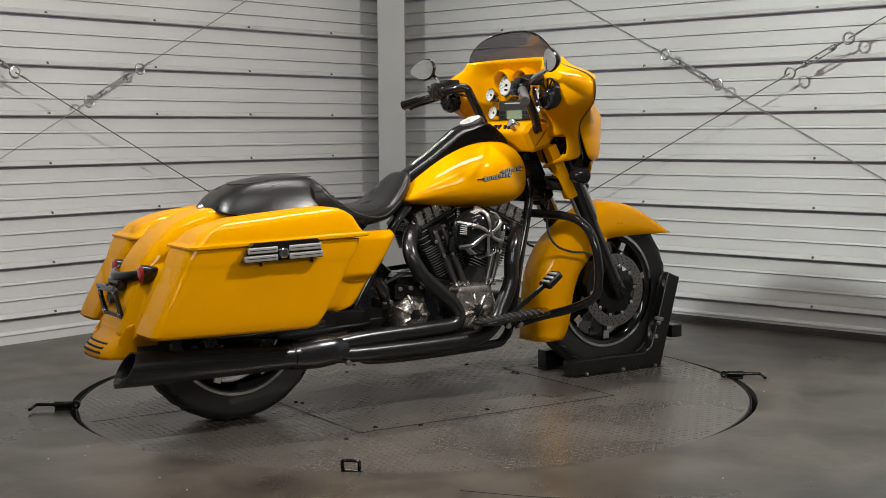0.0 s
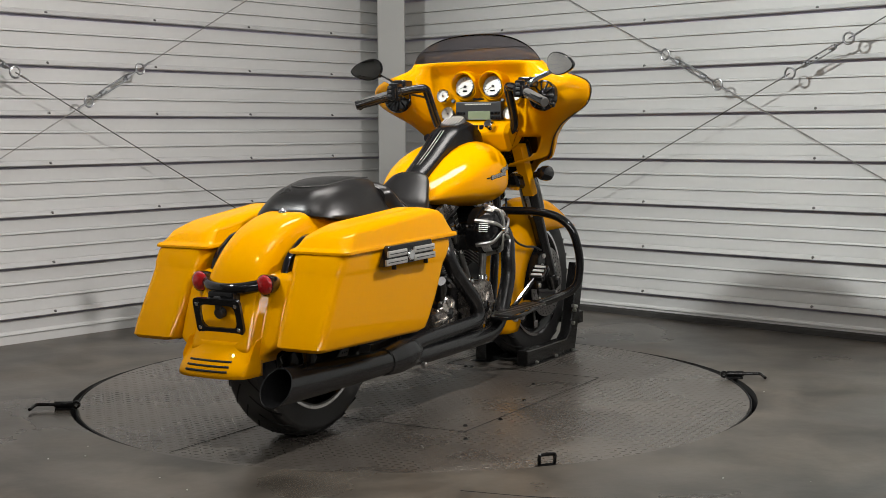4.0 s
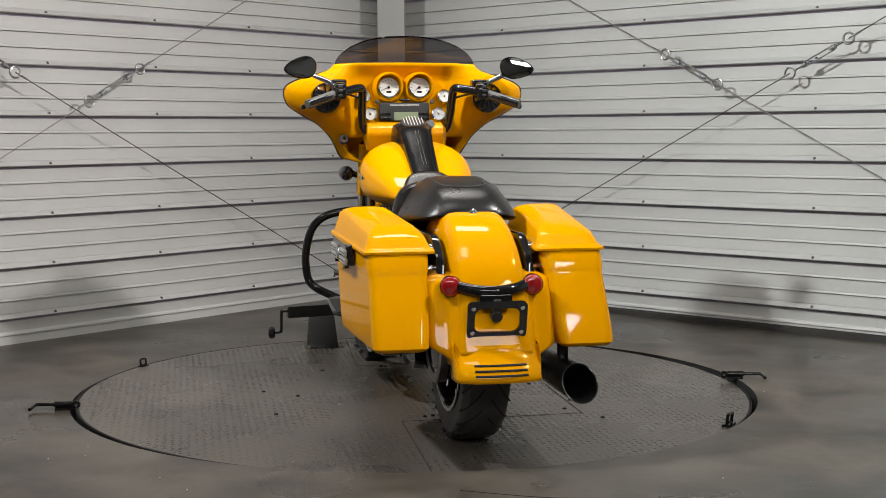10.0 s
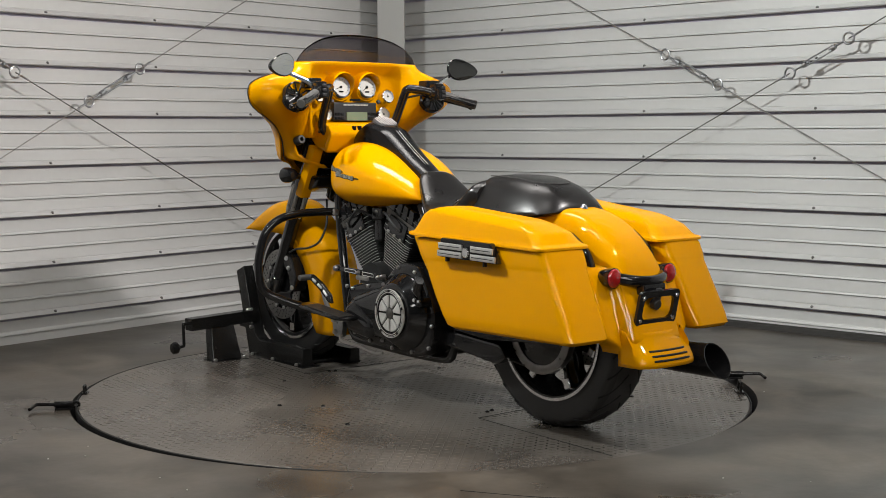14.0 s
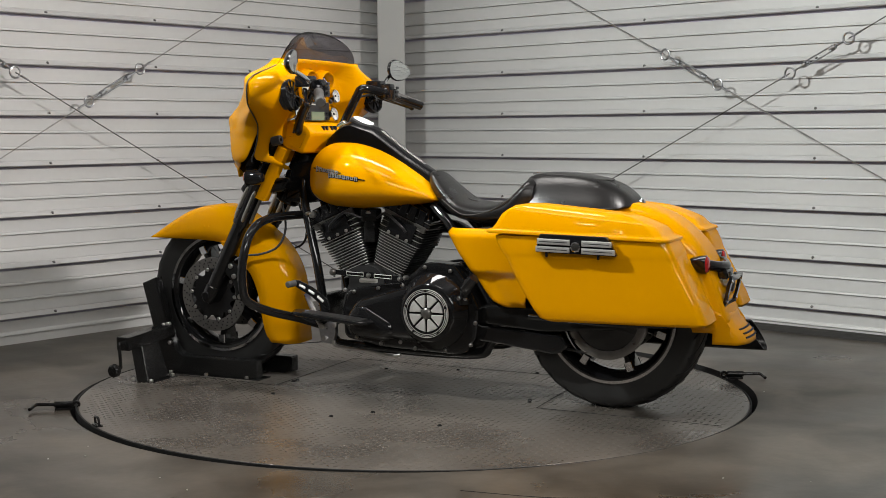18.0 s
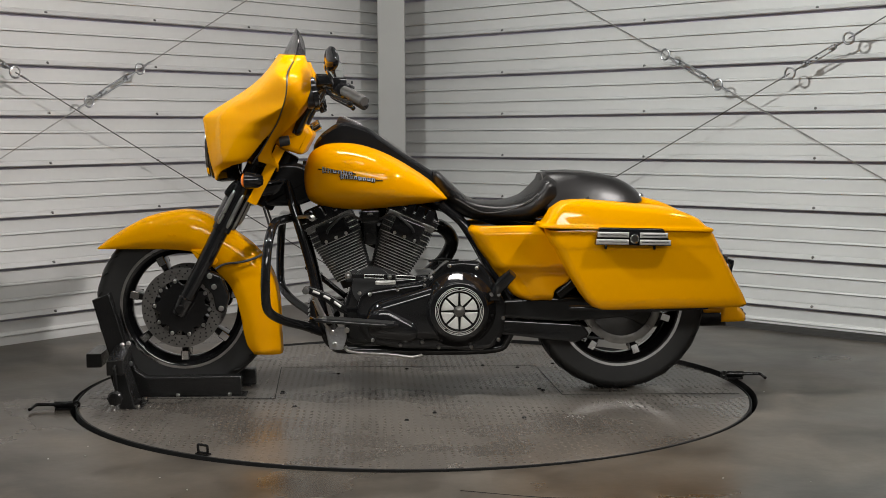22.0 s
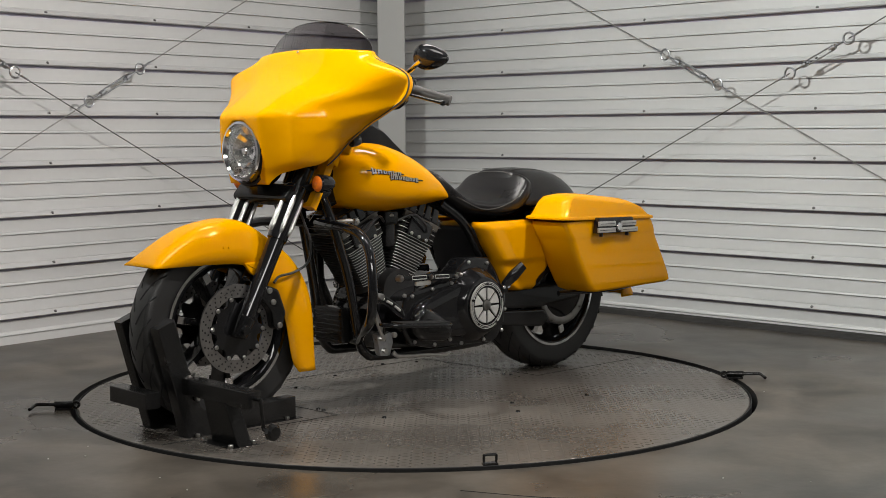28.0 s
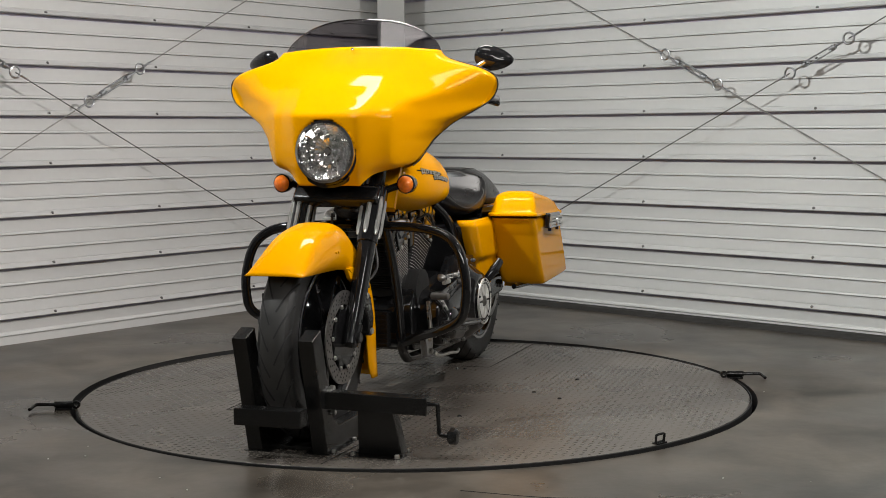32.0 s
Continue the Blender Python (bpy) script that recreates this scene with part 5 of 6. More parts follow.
# ---- saddlebags and side covers ----
for s in SIDES:
    g = Geo()
    yo_f, yo_r, yi_f, yi_r = 0.392, 0.360, 0.200, 0.172
    lower_r = 0.366
    def bag_ring(z, x0, x1, inset=0.0):
        """A level cut through the bag body: front x0, rear x1."""
        t = (0.62 - z) / 0.28
        pts = [(x0 - inset, yi_f + inset), (x0 - inset, yo_f - inset), (x1 + inset, yo_r + 0.004 * t - inset), (x1 + inset, yi_r + 0.02 * t + inset)]
        return [(x, s * y, z) for x, y in rounded(pts, 0.032, 4)]
    levels = [(0.622, -0.458, -1.052, 0.004), (0.60, -0.468, -1.062, 0.0), (0.566, -0.488, -1.078, 0.0), (0.556, -0.494, -1.083, 0.002), (0.546, -0.499, -1.088, 0.0035), (0.50, -0.522, -1.112, 0.003), (0.44, -0.556, -1.143, 0.002), (0.38, -0.595, -1.174, 0.0015), (0.349, -0.617, -1.188, 0.003), (0.338, -0.632, -1.191, 0.014), (0.335, -0.66, -1.175, 0.035)]
    g.loft([bag_ring(*q) for q in levels])
    bag = part("saddlebag", g, YELLOW, bike, "hard yellow saddlebag with slanted sides", angle=50)
    g = Geo()
    def lid_ring(dz, inset, prof):
        out = []
        pts = rounded([(-0.432 - inset, 0.195 + inset * 0.5), (-0.432 - inset, 0.405 - inset * 0.55), (-1.062 + inset, 0.372 - inset * 0.55), (-1.062 + inset, 0.150 + inset * 0.5)], 0.03 + inset * 0.3, 4)
        for x, y in pts:
            out.append((x, s * y, prof(x) + dz))
        return out
    base = lambda x: 0.638 - 0.022 * (-0.43 - x) / 0.63
    crown = lambda x: float(np.interp(x, [-1.06, -1.0, -0.88, -0.76, -0.66, -0.52, -0.48, -0.43], [0.640, 0.662, 0.690, 0.709, 0.717, 0.717, 0.70, 0.66]))
    mix = lambda x, t: base(x) * (1 - t) + crown(x) * t
    g.loft([lid_ring(-0.006, 0.008, base), lid_ring(-0.004, 0.003, base), lid_ring(0.003, 0.003, base), lid_ring(0.007, 0.008, base), lid_ring(0.009, 0.018, base), lid_ring(0.0, 0.028, lambda x: mix(x, 0.45)), lid_ring(0.0, 0.046, lambda x: mix(x, 0.9)), lid_ring(0.0, 0.062, crown), lid_ring(0.006, 0.085, crown), lid_ring(0.010, 0.115, crown), lid_ring(0.011, 0.15, crown)])
    part("lid", g, YELLOW, bag, "yellow saddlebag lid", angle=40)
    ang = Matrix.Translation((-0.76, s * 0.3865, 0.60)) @ Matrix.Rotation(s * 0.053, 4, "Z") @ Matrix.Rotation(-0.030, 4, "Y")
    g = Geo()
    g.plate(rounded([(0.126, 0.031), (-0.104, 0.031), (-0.139, -0.032), (0.139, -0.032)], 0.008), -s * 0.004, s * 0.020, 0.004, at=ang)
    latch = part("latch", g, BLACK_GLOSS, bag, "black saddlebag latch with chrome bars")
    for z, w0, w1 in ((0.006, 0.132, -0.120), (-0.019, 0.136, -0.132)):
        for a, b in ((w0, 0.02), (-0.02, w1)):
            g = Geo()
            g.plate([(a, z + 0.0095), (b, z + 0.0095), (b, z - 0.0095), (a, z - 0.0095)], s * 0.018, s * 0.027, 0.003, at=ang)
            part("latch_bar", g, FIN_EDGE, bag)
            g = Geo()
            g.box((a + b) / 2, s * 0.0268, z, abs(a - b) * 0.86, 0.002, 0.0022, at=ang)
            part("latch_groove", g, GAP, bag)
    g = Geo()
    g.cyl((0, s * 0.018, -0.007), (0, s * 0.030, -0.007), 0.0165, n=24, b=0.003, at=ang)
    part("latch_lock", g, CHROME, bag)
    for x in (-0.075, 0.1):
        g = Geo()
        g.box(x, s * 0.012, -0.038, 0.008, 0.014, 0.014, 0.002, at=ang)
        part("latch_tab", g, BLACK_SATIN, bag)
    # side cover: an upper bulge, a step, and a narrower skirt
    g = Geo()
    rows = []
    yo = 0.216 if s > 0 else 0.194
    for i in range(33):
        z = 0.350 + 0.279 * i / 32
        front = float(np.interp(z, [0.35, 0.365, 0.40, 0.443, 0.50, 0.54, 0.60, 0.615, 0.629], [-0.395, -0.362, -0.333, -0.303, -0.262, -0.232, -0.198, -0.190, -0.205]))
        rear = float(np.interp(z, [0.35, 0.385, 0.40, 0.418, 0.44, 0.60, 0.629], [-0.500, -0.508, -0.522, -0.555, -0.575, -0.505, -0.49]))
        step = smooth01((z - 0.452) / 0.03)
        lift = yo - 0.016 * (1 - step) - 0.018 * smooth01((z - 0.60) / 0.03) - 0.012 * smooth01((0.37 - z) / 0.022)
        row = []
        for j in range(21):
            q = j / 20
            x = front + (rear - front) * q
            d = front - x
            roll = 0.055 * (1 - min(1.0, d / 0.05)) ** 2.2
            waist = 0.014 * (1 - step) * math.exp(-((d - 0.07) / 0.04) ** 2)
            row.append((x, s * (lift - roll - waist), z))
        rows.append(row)
    g.loft(rows, caps=False, closed=False)
    sc = part("side_cover", g, YELLOW, bike, "yellow side cover below the seat", thick=0.006, angle=60)
    # bag mounts and inner dark fender stay
    g = Geo()
    g.plate(rounded([(-0.52, 0.66), (-0.94, 0.66), (-1.03, 0.60), (-1.07, 0.50), (-0.90, 0.40), (-0.55, 0.40)], 0.03), s * 0.122, s * 0.150, 0.006)
    part("fender_strut", g, BLACK_GLOSS, bike)
    for x, z in ((-0.95, 0.62), (-0.98, 0.56)):
        g = Geo()
        g.cyl((x, s * 0.14, z), (x, s * 0.185, z), 0.012, n=14, b=0.002)
        part("bag_mount", g, CHROME, bike)
    g = Geo()
    g.tube([(-0.55, s * 0.28, 0.335), (-0.85, s * 0.30, 0.328), (-1.06, s * 0.27, 0.33)], 0.010, 10)
    part("bag_rail", g, BLACK_GLOSS, bike)


# ---- engine ----
g = Geo()
g.plate(rounded([(0.235, 0.42), (0.27, 0.33), (0.26, 0.19), (-0.02, 0.165), (-0.32, 0.175), (-0.37, 0.28), (-0.32, 0.42), (-0.06, 0.445)], 0.03), -0.12, 0.12, 0.012)
case = part("crankcase", g, BLACK_GLOSS, bike, "black crankcase and gearbox")
g = Geo()
g.cyl((0.16, -0.125, 0.40), (0.16, 0.125, 0.40), 0.075, n=28)
g.box(0.16, 0, 0.44, 0.2, 0.16, 0.05, 0.01)
part("crankcase_top", g, BARREL, case)


def cylinder(base, top, name, label):
    b, t = Vector((base[0], 0, base[1])), Vector((top[0], 0, top[1]))
    w = (t - b).normalized()
    e = Vector((w.z, 0, -w.x))
    L_ = (t - b).length
    g = Geo()
    g.cyl(b - w * 0.03, t, 0.062, n=28)
    cy = part(name, g, BARREL, bike, label)
    n = 22
    for k in range(n):
        u = k / (n - 1)
        c = b + w * (0.006 + u * (L_ - 0.008))
        head = u > 0.66
        he = 0.070 + 0.022 * min(1, u * 1.6) if not head else 0.094
        hy = 0.078 + 0.014 * min(1, u * 1.6) if not head else 0.095
        poly = rounded([(-he, -hy), (he, -hy), (he, hy), (-he, hy)], 0.035 if not head else 0.02, 4)
        g = Geo()
        lo = [c + e * p[0] + Vector((0, p[1], 0)) - w * 0.0012 for p in poly]
        hi = [p + w * 0.0024 for p in lo]
        m = len(lo)
        for i in range(m):
            a, c2 = lo[i], lo[(i + 1) % m]
            flank = min(abs(a.y), abs(c2.y)) > hy * 0.80
            g.add([a, c2, hi[(i + 1) % m], hi[i]], [(0, 1, 2, 3)], 1 if flank and not (head and k % 2) else 0)
        g.add(lo, [tuple(range(len(lo)))[::-1]])
        g.add(hi, [tuple(range(len(hi)))])
        part("cooling_fin", g, [BARREL, FIN_EDGE], cy)
    # left flank plain pads with bolts over the head fins
    at = Matrix((( e.x, 0, w.x, t.x), (e.y, 1, w.y, t.y), (e.z, 0, w.z, t.z), (0, 0, 0, 1)))
    g = Geo()
    g.box(0.0, -0.012, -0.045, 0.10, 0.181, 0.075, 0.012, at=at)
    part("head_block", g, BLACK_SATIN, cy)
    g = Geo()
    g.box(0.0, 0.088, -0.038, 0.118, 0.028, 0.070, 0.008, at=at)
    part("head_flank", g, BLACK_GLOSS, cy)
    for q in (-0.04, 0.0, 0.04):
        g = Geo()
        p = at @ Vector((q, 0.101, -0.066))
        g.cyl(p, p + Vector((0, 0.008, 0)), 0.0065, n=12, b=0.002)
        part("head_bolt", g, STEEL, cy)
    for q in (-0.035, 0.0, 0.035):
        for s in (-1,):
            g = Geo()
            p = at @ Vector((q, s * 0.1, -0.068))
            g.cyl(p, p + Vector((0, s * 0.008, 0)), 0.007, n=12, b=0.002)
            part("head_bolt", g, STEEL, cy)
    g = Geo()
    g.box(0, 0, 0.018, 0.20, 0.185, 0.036, 0.008, at=at)
    rk = part("rocker_box", g, BLACK_GLOSS, bike, "black and grey faceted rocker box")
    g = Geo()
    g.box(0, 0, 0.004, 0.205, 0.192, 0.004, 0.001, at=at)
    g.box(0, 0, 0.026, 0.203, 0.190, 0.003, 0.001, at=at)
    part("rocker_band", g, HEAD_GREY, rk)
    g = Geo()
    rings = []
    for hx, hy, z in ((0.096, 0.086, 0.032), (0.095, 0.085, 0.037), (0.074, 0.060, 0.066), (0.068, 0.054, 0.069)):
        rings.append([(x, y, z) for x, y in rounded([(-hx, -hy), (hx, -hy), (hx, hy), (-hx, hy)], 0.012, 3)])
    g.loft(rings, at=at)
    part("rocker_cover", g, BLACK_GLOSS, rk)
    for q in (-0.062, -0.02, 0.02, 0.062):
        for s in SIDES:
            g = Geo()
            g.plate([(q - 0.017, 0.010), (q + 0.017, 0.010), (q * 0.9 + 0.014, 0.062), (q * 0.9 - 0.014, 0.062)], s * 0.078, s * 0.0965, 0.003, at=at)
            part("rocker_facet", g, BLACK_GLOSS if s > 0 else NICKEL, rk)
    # grey side panels seen at the left of the heads
    for q in (-0.066, 0.066):
        g = Geo()
        g.box(q, 0.088, -0.004, 0.050, 0.014, 0.026, 0.004, at=at)
        part("head_panel", g, HEAD_GREY, cy)
    return cy


cylinder((0.226, 0.435), (0.318, 0.645), "front_cylinder", "black finned cylinder with bright fin edges")
cylinder((0.104, 0.435), (0.012, 0.645), "rear_cylinder", "black finned cylinder with bright fin edges")

# push rod tubes at the right side
for x0, x1, y0, z1 in ((0.115, 0.035, -0.135, 0.63), (0.085, 0.00, -0.125, 0.62), (0.205, 0.29, -0.135, 0.63), (0.235, 0.325, -0.125, 0.62)):
    a, b = Vector((x0, y0, 0.40)), Vector((x1, y0 + 0.035, z1))
    g = Geo()
    g.cyl(a, b, 0.0115, n=14)
    pr = part("pushrod_tube", g, HEAD_GREY, bike)
    d = (b - a).normalized()
    for f0, f1, r in ((0.0, 0.09, 0.019), (0.50, 0.58, 0.015), (0.9, 0.97, 0.016)):
        g = Geo()
        g.cyl(a + (b - a) * f0, a + (b - a) * f1, r, n=14, b=0.003)
        part("tube_collar", g, CHROME, pr)

# air cleaner
AC = Vector((0.126, -0.245, 0.604))
g = Geo()
g.lathe([(0.0, 0.022), (0.04, 0.020), (0.062, 0.012), (0.072, 0.0), (0.080, -0.022), (0.085, -0.05), (0.084, -0.085), (0.0, -0.085)], AC, (0, -1, 0), 48)
ac = part("air_cleaner", g, BLACK_GLOSS, bike, "round air cleaner with chrome swirl spokes")
g = Geo()
g.lathe([(0.082, -0.046), (0.0885, -0.046), (0.090, -0.052), (0.0885, -0.060), (0.082, -0.060)], AC, (0, -1, 0), 48, closed=True)
part("cleaner_rim", g, BLACK_GLOSS, ac)
for k in range(6):
    a0 = 2 * math.pi * k / 6 + 0.25
    pts = []
    for j in range(6):
        u = j / 5
        r = 0.008 + 0.083 * u
        a = a0 + 0.35 * math.sin(u * 1.6)
        h = 0.030 - 0.026 * u ** 2.6 - (0.05 * max(0, u - 0.78) / 0.22)
        pts.append(AC + Vector((math.cos(a) * r, -h, math.sin(a) * r)))
    g = Geo()
    g.tube(pts, [0.005, 0.0062, 0.0075, 0.0085], 8, 3, flat=((0, 1, 0), 0.6))
    part("cleaner_spoke", g, STEEL, ac)
    # pleated filter windows between the spokes
    for j in range(5):
        a = a0 + 0.62 + (j - 2) * 0.085
        g = Geo()
        d = Vector((math.cos(a), 0, math.sin(a)))
        g.cyl(AC + d * 0.0885 + Vector((0, 0.028, 0)), AC + d * 0.0835 + Vector((0, -0.006, 0)), 0.0022, n=6)
        part("filter_rib", g, SILVER, ac)
g = Geo()
g.lathe([(0.0, 0.046), (0.008, 0.045), (0.013, 0.040), (0.014, 0.03)], AC, (0, -1, 0), 18)
part("cleaner_cap", g, CHROME, ac)
g = Geo()
g.cyl(AC + Vector((0, 0.08, 0)), AC + Vector((0.02, 0.20, -0.02)), 0.045, 0.035, n=20)
g.box(0.10, -0.13, 0.56, 0.10, 0.06, 0.06, 0.012)
part("carburettor", g, BLACK_SATIN, bike)

# cam cover and gearbox covers at the right
g = Geo()
g.plate(rounded([(0.045, 0.408), (0.190, 0.410), (0.222, 0.335), (0.195, 0.262), (0.135, 0.238), (0.070, 0.255), (0.040, 0.32)], 0.022), -0.115, -0.190, 0.014)
cc = part("cam_cover", g, NICKEL, bike, "grey ribbed cam cover")
for k in range(8):
    a = 2 * math.pi * k / 8 + 0.2
    c = Vector((0.130, -0.188, 0.315))
    d = Vector((math.cos(a), 0, math.sin(a)))
    g = Geo()
    g.tube([c + d * 0.02 + Vector((0, -0.004, 0)), c + d * 0.045, c + d * 0.068 + Vector((0, 0.006, 0))], [0.008, 0.009, 0.006], 8, 3)
    part("cover_rib", g, NICKEL, cc)
g = Geo()
g.lathe([(0.0, 0.012), (0.02, 0.011), (0.026, 0.006), (0.027, -0.004)], (0.130, -0.190, 0.315), (0, -1, 0), 24)
part("cover_boss", g, BLACK_GLOSS, cc)
for a in range(6):
    an = 2 * math.pi * a / 6
    g = Geo()
    p = Vector((0.130 + 0.076 * math.cos(an), -0.180, 0.325 + 0.072 * math.sin(an)))
    g.cyl(p, p + Vector((0, -0.012, 0)), 0.006, n=10, b=0.0015)
    part("cover_bolt", g, STEEL, cc)
g = Geo()
g.lathe([(0.0, 0.030), (0.03, 0.029), (0.055, 0.022), (0.068, 0.006), (0.072, -0.02), (0.072, -0.06)], (-0.140, -0.165, 0.318), (0, -1, 0), 40)
tc_ = part("gearbox_cover", g, NICKEL, bike, "grey domed gearbox end cover")
for k in range(7):
    a = 2 * math.pi * k / 7
    c = Vector((-0.140, -0.192, 0.318))
    d = Vector((math.cos(a), 0, math.sin(a)))
    g = Geo()
    g.tube([c + d * 0.022, c + d * 0.05 + Vector((0, 0.006, 0)), c + d * 0.070 + Vector((0, 0.024, 0))], [0.009, 0.010, 0.007], 8, 3)
    part("cover_rib", g, NICKEL, tc_)
g = Geo()
g.lathe([(0.0, 0.036), (0.018, 0.034), (0.024, 0.026)], (-0.140, -0.165, 0.318), (0, -1, 0), 20)
part("cover_boss", g, BLACK_GLOSS, tc_)
g = Geo()
g.box(-0.145, -0.12, 0.405, 0.13, 0.10, 0.06, 0.012)
g.box(-0.145, -0.12, 0.44, 0.10, 0.08, 0.03, 0.01)
gt = part("gearbox_top", g, BLACK_GLOSS, bike)
for x in (-0.19, -0.145, -0.10):
    g = Geo()
    g.cyl((x, -0.168, 0.415), (x, -0.178, 0.415), 0.008, n=12, b=0.002)
    part("gearbox_bolt", g, STEEL, gt)
g = Geo()
g.tube([(-0.10, -0.15, 0.46), (-0.16, -0.16, 0.465), (-0.22, -0.14, 0.44), (-0.26, -0.12, 0.40)], 0.006, 8)
g.tube([(-0.06, -0.12, 0.47), (-0.14, -0.13, 0.475), (-0.25, -0.13, 0.42)], 0.005, 8)
part("oil_line", g, PLASTIC, bike)

# primary drive at the left
g = Geo()
prim = [(0.220, 0.33), (0.205, 0.378), (0.165, 0.398), (0.069, 0.412), (-0.026, 0.424), (-0.112, 0.498), (-0.165, 0.502), (-0.234, 0.496), (-0.282, 0.434), (-0.330, 0.341), (-0.321, 0.237), (-0.279, 0.180), (-0.238, 0.170), (0.071, 0.182), (0.18, 0.205), (0.215, 0.26)]
g.plate(rounded(prim, 0.014, 3), 0.115, 0.203, 0.010)
pc = part("primary_cover", g, BLACK_GLOSS, bike, "gloss black primary drive cover")
DC = Vector((-0.153, 0.212, 0.325))
g = Geo()
g.lathe([(0.0, 0.046), (0.098, 0.046), (0.108, 0.040), (0.122, 0.018), (0.138, 0.0), (0.14, -0.01)], DC, (0, 1, 0), 56)
part("clutch_dome", g, BLACK_GLOSS, pc)


def belt_outline(c0, r0, c1, r1, n=20):
    """The taut outline round two circles in the x-z plane."""
    d = Vector((c1[0] - c0[0], c1[1] - c0[1]))
    base, tilt = math.atan2(d.y, d.x), math.acos((r0 - r1) / d.length)
    out = []
    for c, r, lo, hi in ((c0, r0, base + tilt, base + 2 * math.pi - tilt), (c1, r1, base - tilt, base + tilt)):
        for k in range(n):
            a = lo + (hi - lo) * k / (n - 1)
            out.append((c[0] + r * math.cos(a), c[1] + r * math.sin(a)))
    return out


# long domed bulge over the drive sprockets, and the smaller boss before it
for name, c0, r0, c1, r1, base, rise in (("drive_bulge", (-0.153, 0.322), 0.118, (0.110, 0.292), 0.074, 0.200, 0.034), ("alternator_dome", (0.125, 0.278), 0.060, (0.035, 0.250), 0.042, 0.226, 0.020)):
    g = Geo()
    g.loft([[(x, base + rise * h, z) for x, z in belt_outline(c0, r0 - inset, c1, r1 - inset)] for inset, h in ((0.0, 0.0), (0.003, 0.35), (0.009, 0.65), (0.018, 0.85), (0.030, 0.96), (0.040, 1.0))])
    part(name, g, BLACK_GLOSS, pc)
g = Geo()
g.lathe([(0.0, 0.050), (0.068, 0.050), (0.070, 0.058), (0.0735, 0.058), (0.0745, 0.055), (0.0775, 0.055), (0.0785, 0.058), (0.081, 0.058), (0.083, 0.054), (0.0875, 0.054), (0.0885, 0.044)], DC, (0, 1, 0), 64)
part("derby_cover", g, BLACK_GLOSS, pc, "round spoked cover, machined silver on black")
for k in range(8):
    a0, a1 = 2 * math.pi * k / 8 + 0.055, 2 * math.pi * (k + 1) / 8 - 0.055
    poly = []
    for j in range(6):
        a = a0 + (a1 - a0) * j / 5
        poly.append((DC.x + 0.066 * math.cos(a), DC.z + 0.066 * math.sin(a)))
    am = (a0 + a1) / 2
    for j in range(3):
        a = a1 - 0.16 - (a1 - a0 - 0.32) * j / 2
        poly.append((DC.x + 0.0225 * math.cos(a), DC.z + 0.0225 * math.sin(a)))
    g = Geo()
    g.plate(poly, DC.y + 0.048, DC.y + 0.057, 0.002)
    part("derby_wedge", g, SILVER, pc)
for r in (0.0755, 0.0815, 0.0868):
    g = Geo()
    g.lathe([(r - 0.001, 0.0585), (r + 0.001, 0.0585), (r + 0.001, 0.053), (r - 0.001, 0.053)], DC, (0, 1, 0), 64, closed=True)
    part("derby_ring", g, SILVER, pc)
g = Geo()
g.lathe([(0.0, 0.063), (0.013, 0.062), (0.019, 0.058), (0.02, 0.05)], DC, (0, 1, 0), 28)
part("derby_boss", g, HEAD_GREY, pc)
for k in range(5):
    a = 2 * math.pi * k / 5 + math.pi / 2
    p = DC + Vector((0.0815 * math.cos(a), 0.055, 0.0815 * math.sin(a)))
    g = Geo()
    g.cyl(p, p + Vector((0, 0.008, 0)), 0.005, n=10, b=0.001)
    part("derby_screw", g, BLACK_GLOSS, pc)
for x, z in ((0.207, 0.388), (0.17, 0.383), (0.069, 0.400), (-0.03, 0.414), (-0.121, 0.484), (-0.221, 0.474), (-0.285, 0.385), (-0.318, 0.29), (-0.30, 0.21), (-0.20, 0.185), (-0.08, 0.185), (-0.02, 0.205), (0.06, 0.195), (0.16, 0.215)):
    g = Geo()
    g.cyl((x, 0.198, z), (x, 0.212, z), 0.0072, n=12, b=0.003)
    part("primary_bolt", g, ALLOY, pc)
g = Geo()
g.box(0.112, 0.200, 0.425, 0.075, 0.014, 0.016, 0.006)
part("inspection_badge", g, SILVER, pc)

# shift linkage, toe lever and side stand at the left
g = Geo()
g.plate(rounded([(0.250, 0.463), (0.097, 0.460), (-0.040, 0.450), (-0.040, 0.434), (0.097, 0.438), (0.250, 0.447)], 0.006), 0.218, 0.226, 0.002)
lk = part("shift_rod", g, BLACK_GLOSS, bike, "black shift linkage with bright-edged slots")
for x0, x1 in ((0.189, 0.118), (0.074, 0.004)):
    z0, z1 = (np.interp(x, [-0.04, 0.097, 0.25], [0.442, 0.449, 0.455]) for x in (x0, x1))
    g = Geo()
    g.tube([(x0, 0.2265, z0 + 0.006), (x1, 0.2265, z1 + 0.006), (x1, 0.2265, z1 - 0.006), (x0, 0.2265, z0 - 0.006), (x0, 0.2265, z0 + 0.006)], 0.0014, 6, 1)
    part("rod_slot", g, SILVER, lk)
for x, z, r in ((0.247, 0.455, 0.013), (0.097, 0.449, 0.009), (-0.030, 0.440, 0.009), (-0.052, 0.445, 0.009)):
    g = Geo()
    g.lathe([(0.0, 0.014), (r * 0.6, 0.012), (r, 0.004), (r, -0.012), (0.0, -0.014)], (x, 0.226, z), (0, 1, 0), 14)
    part("rod_joint", g, ALLOY, lk)
g = Geo()
g.plate(rounded([(0.402, 0.418), (0.384, 0.422), (0.318, 0.394), (0.258, 0.352), (0.246, 0.318), (0.272, 0.322), (0.330, 0.364), (0.398, 0.398)], 0.008), 0.238, 0.252, 0.004)
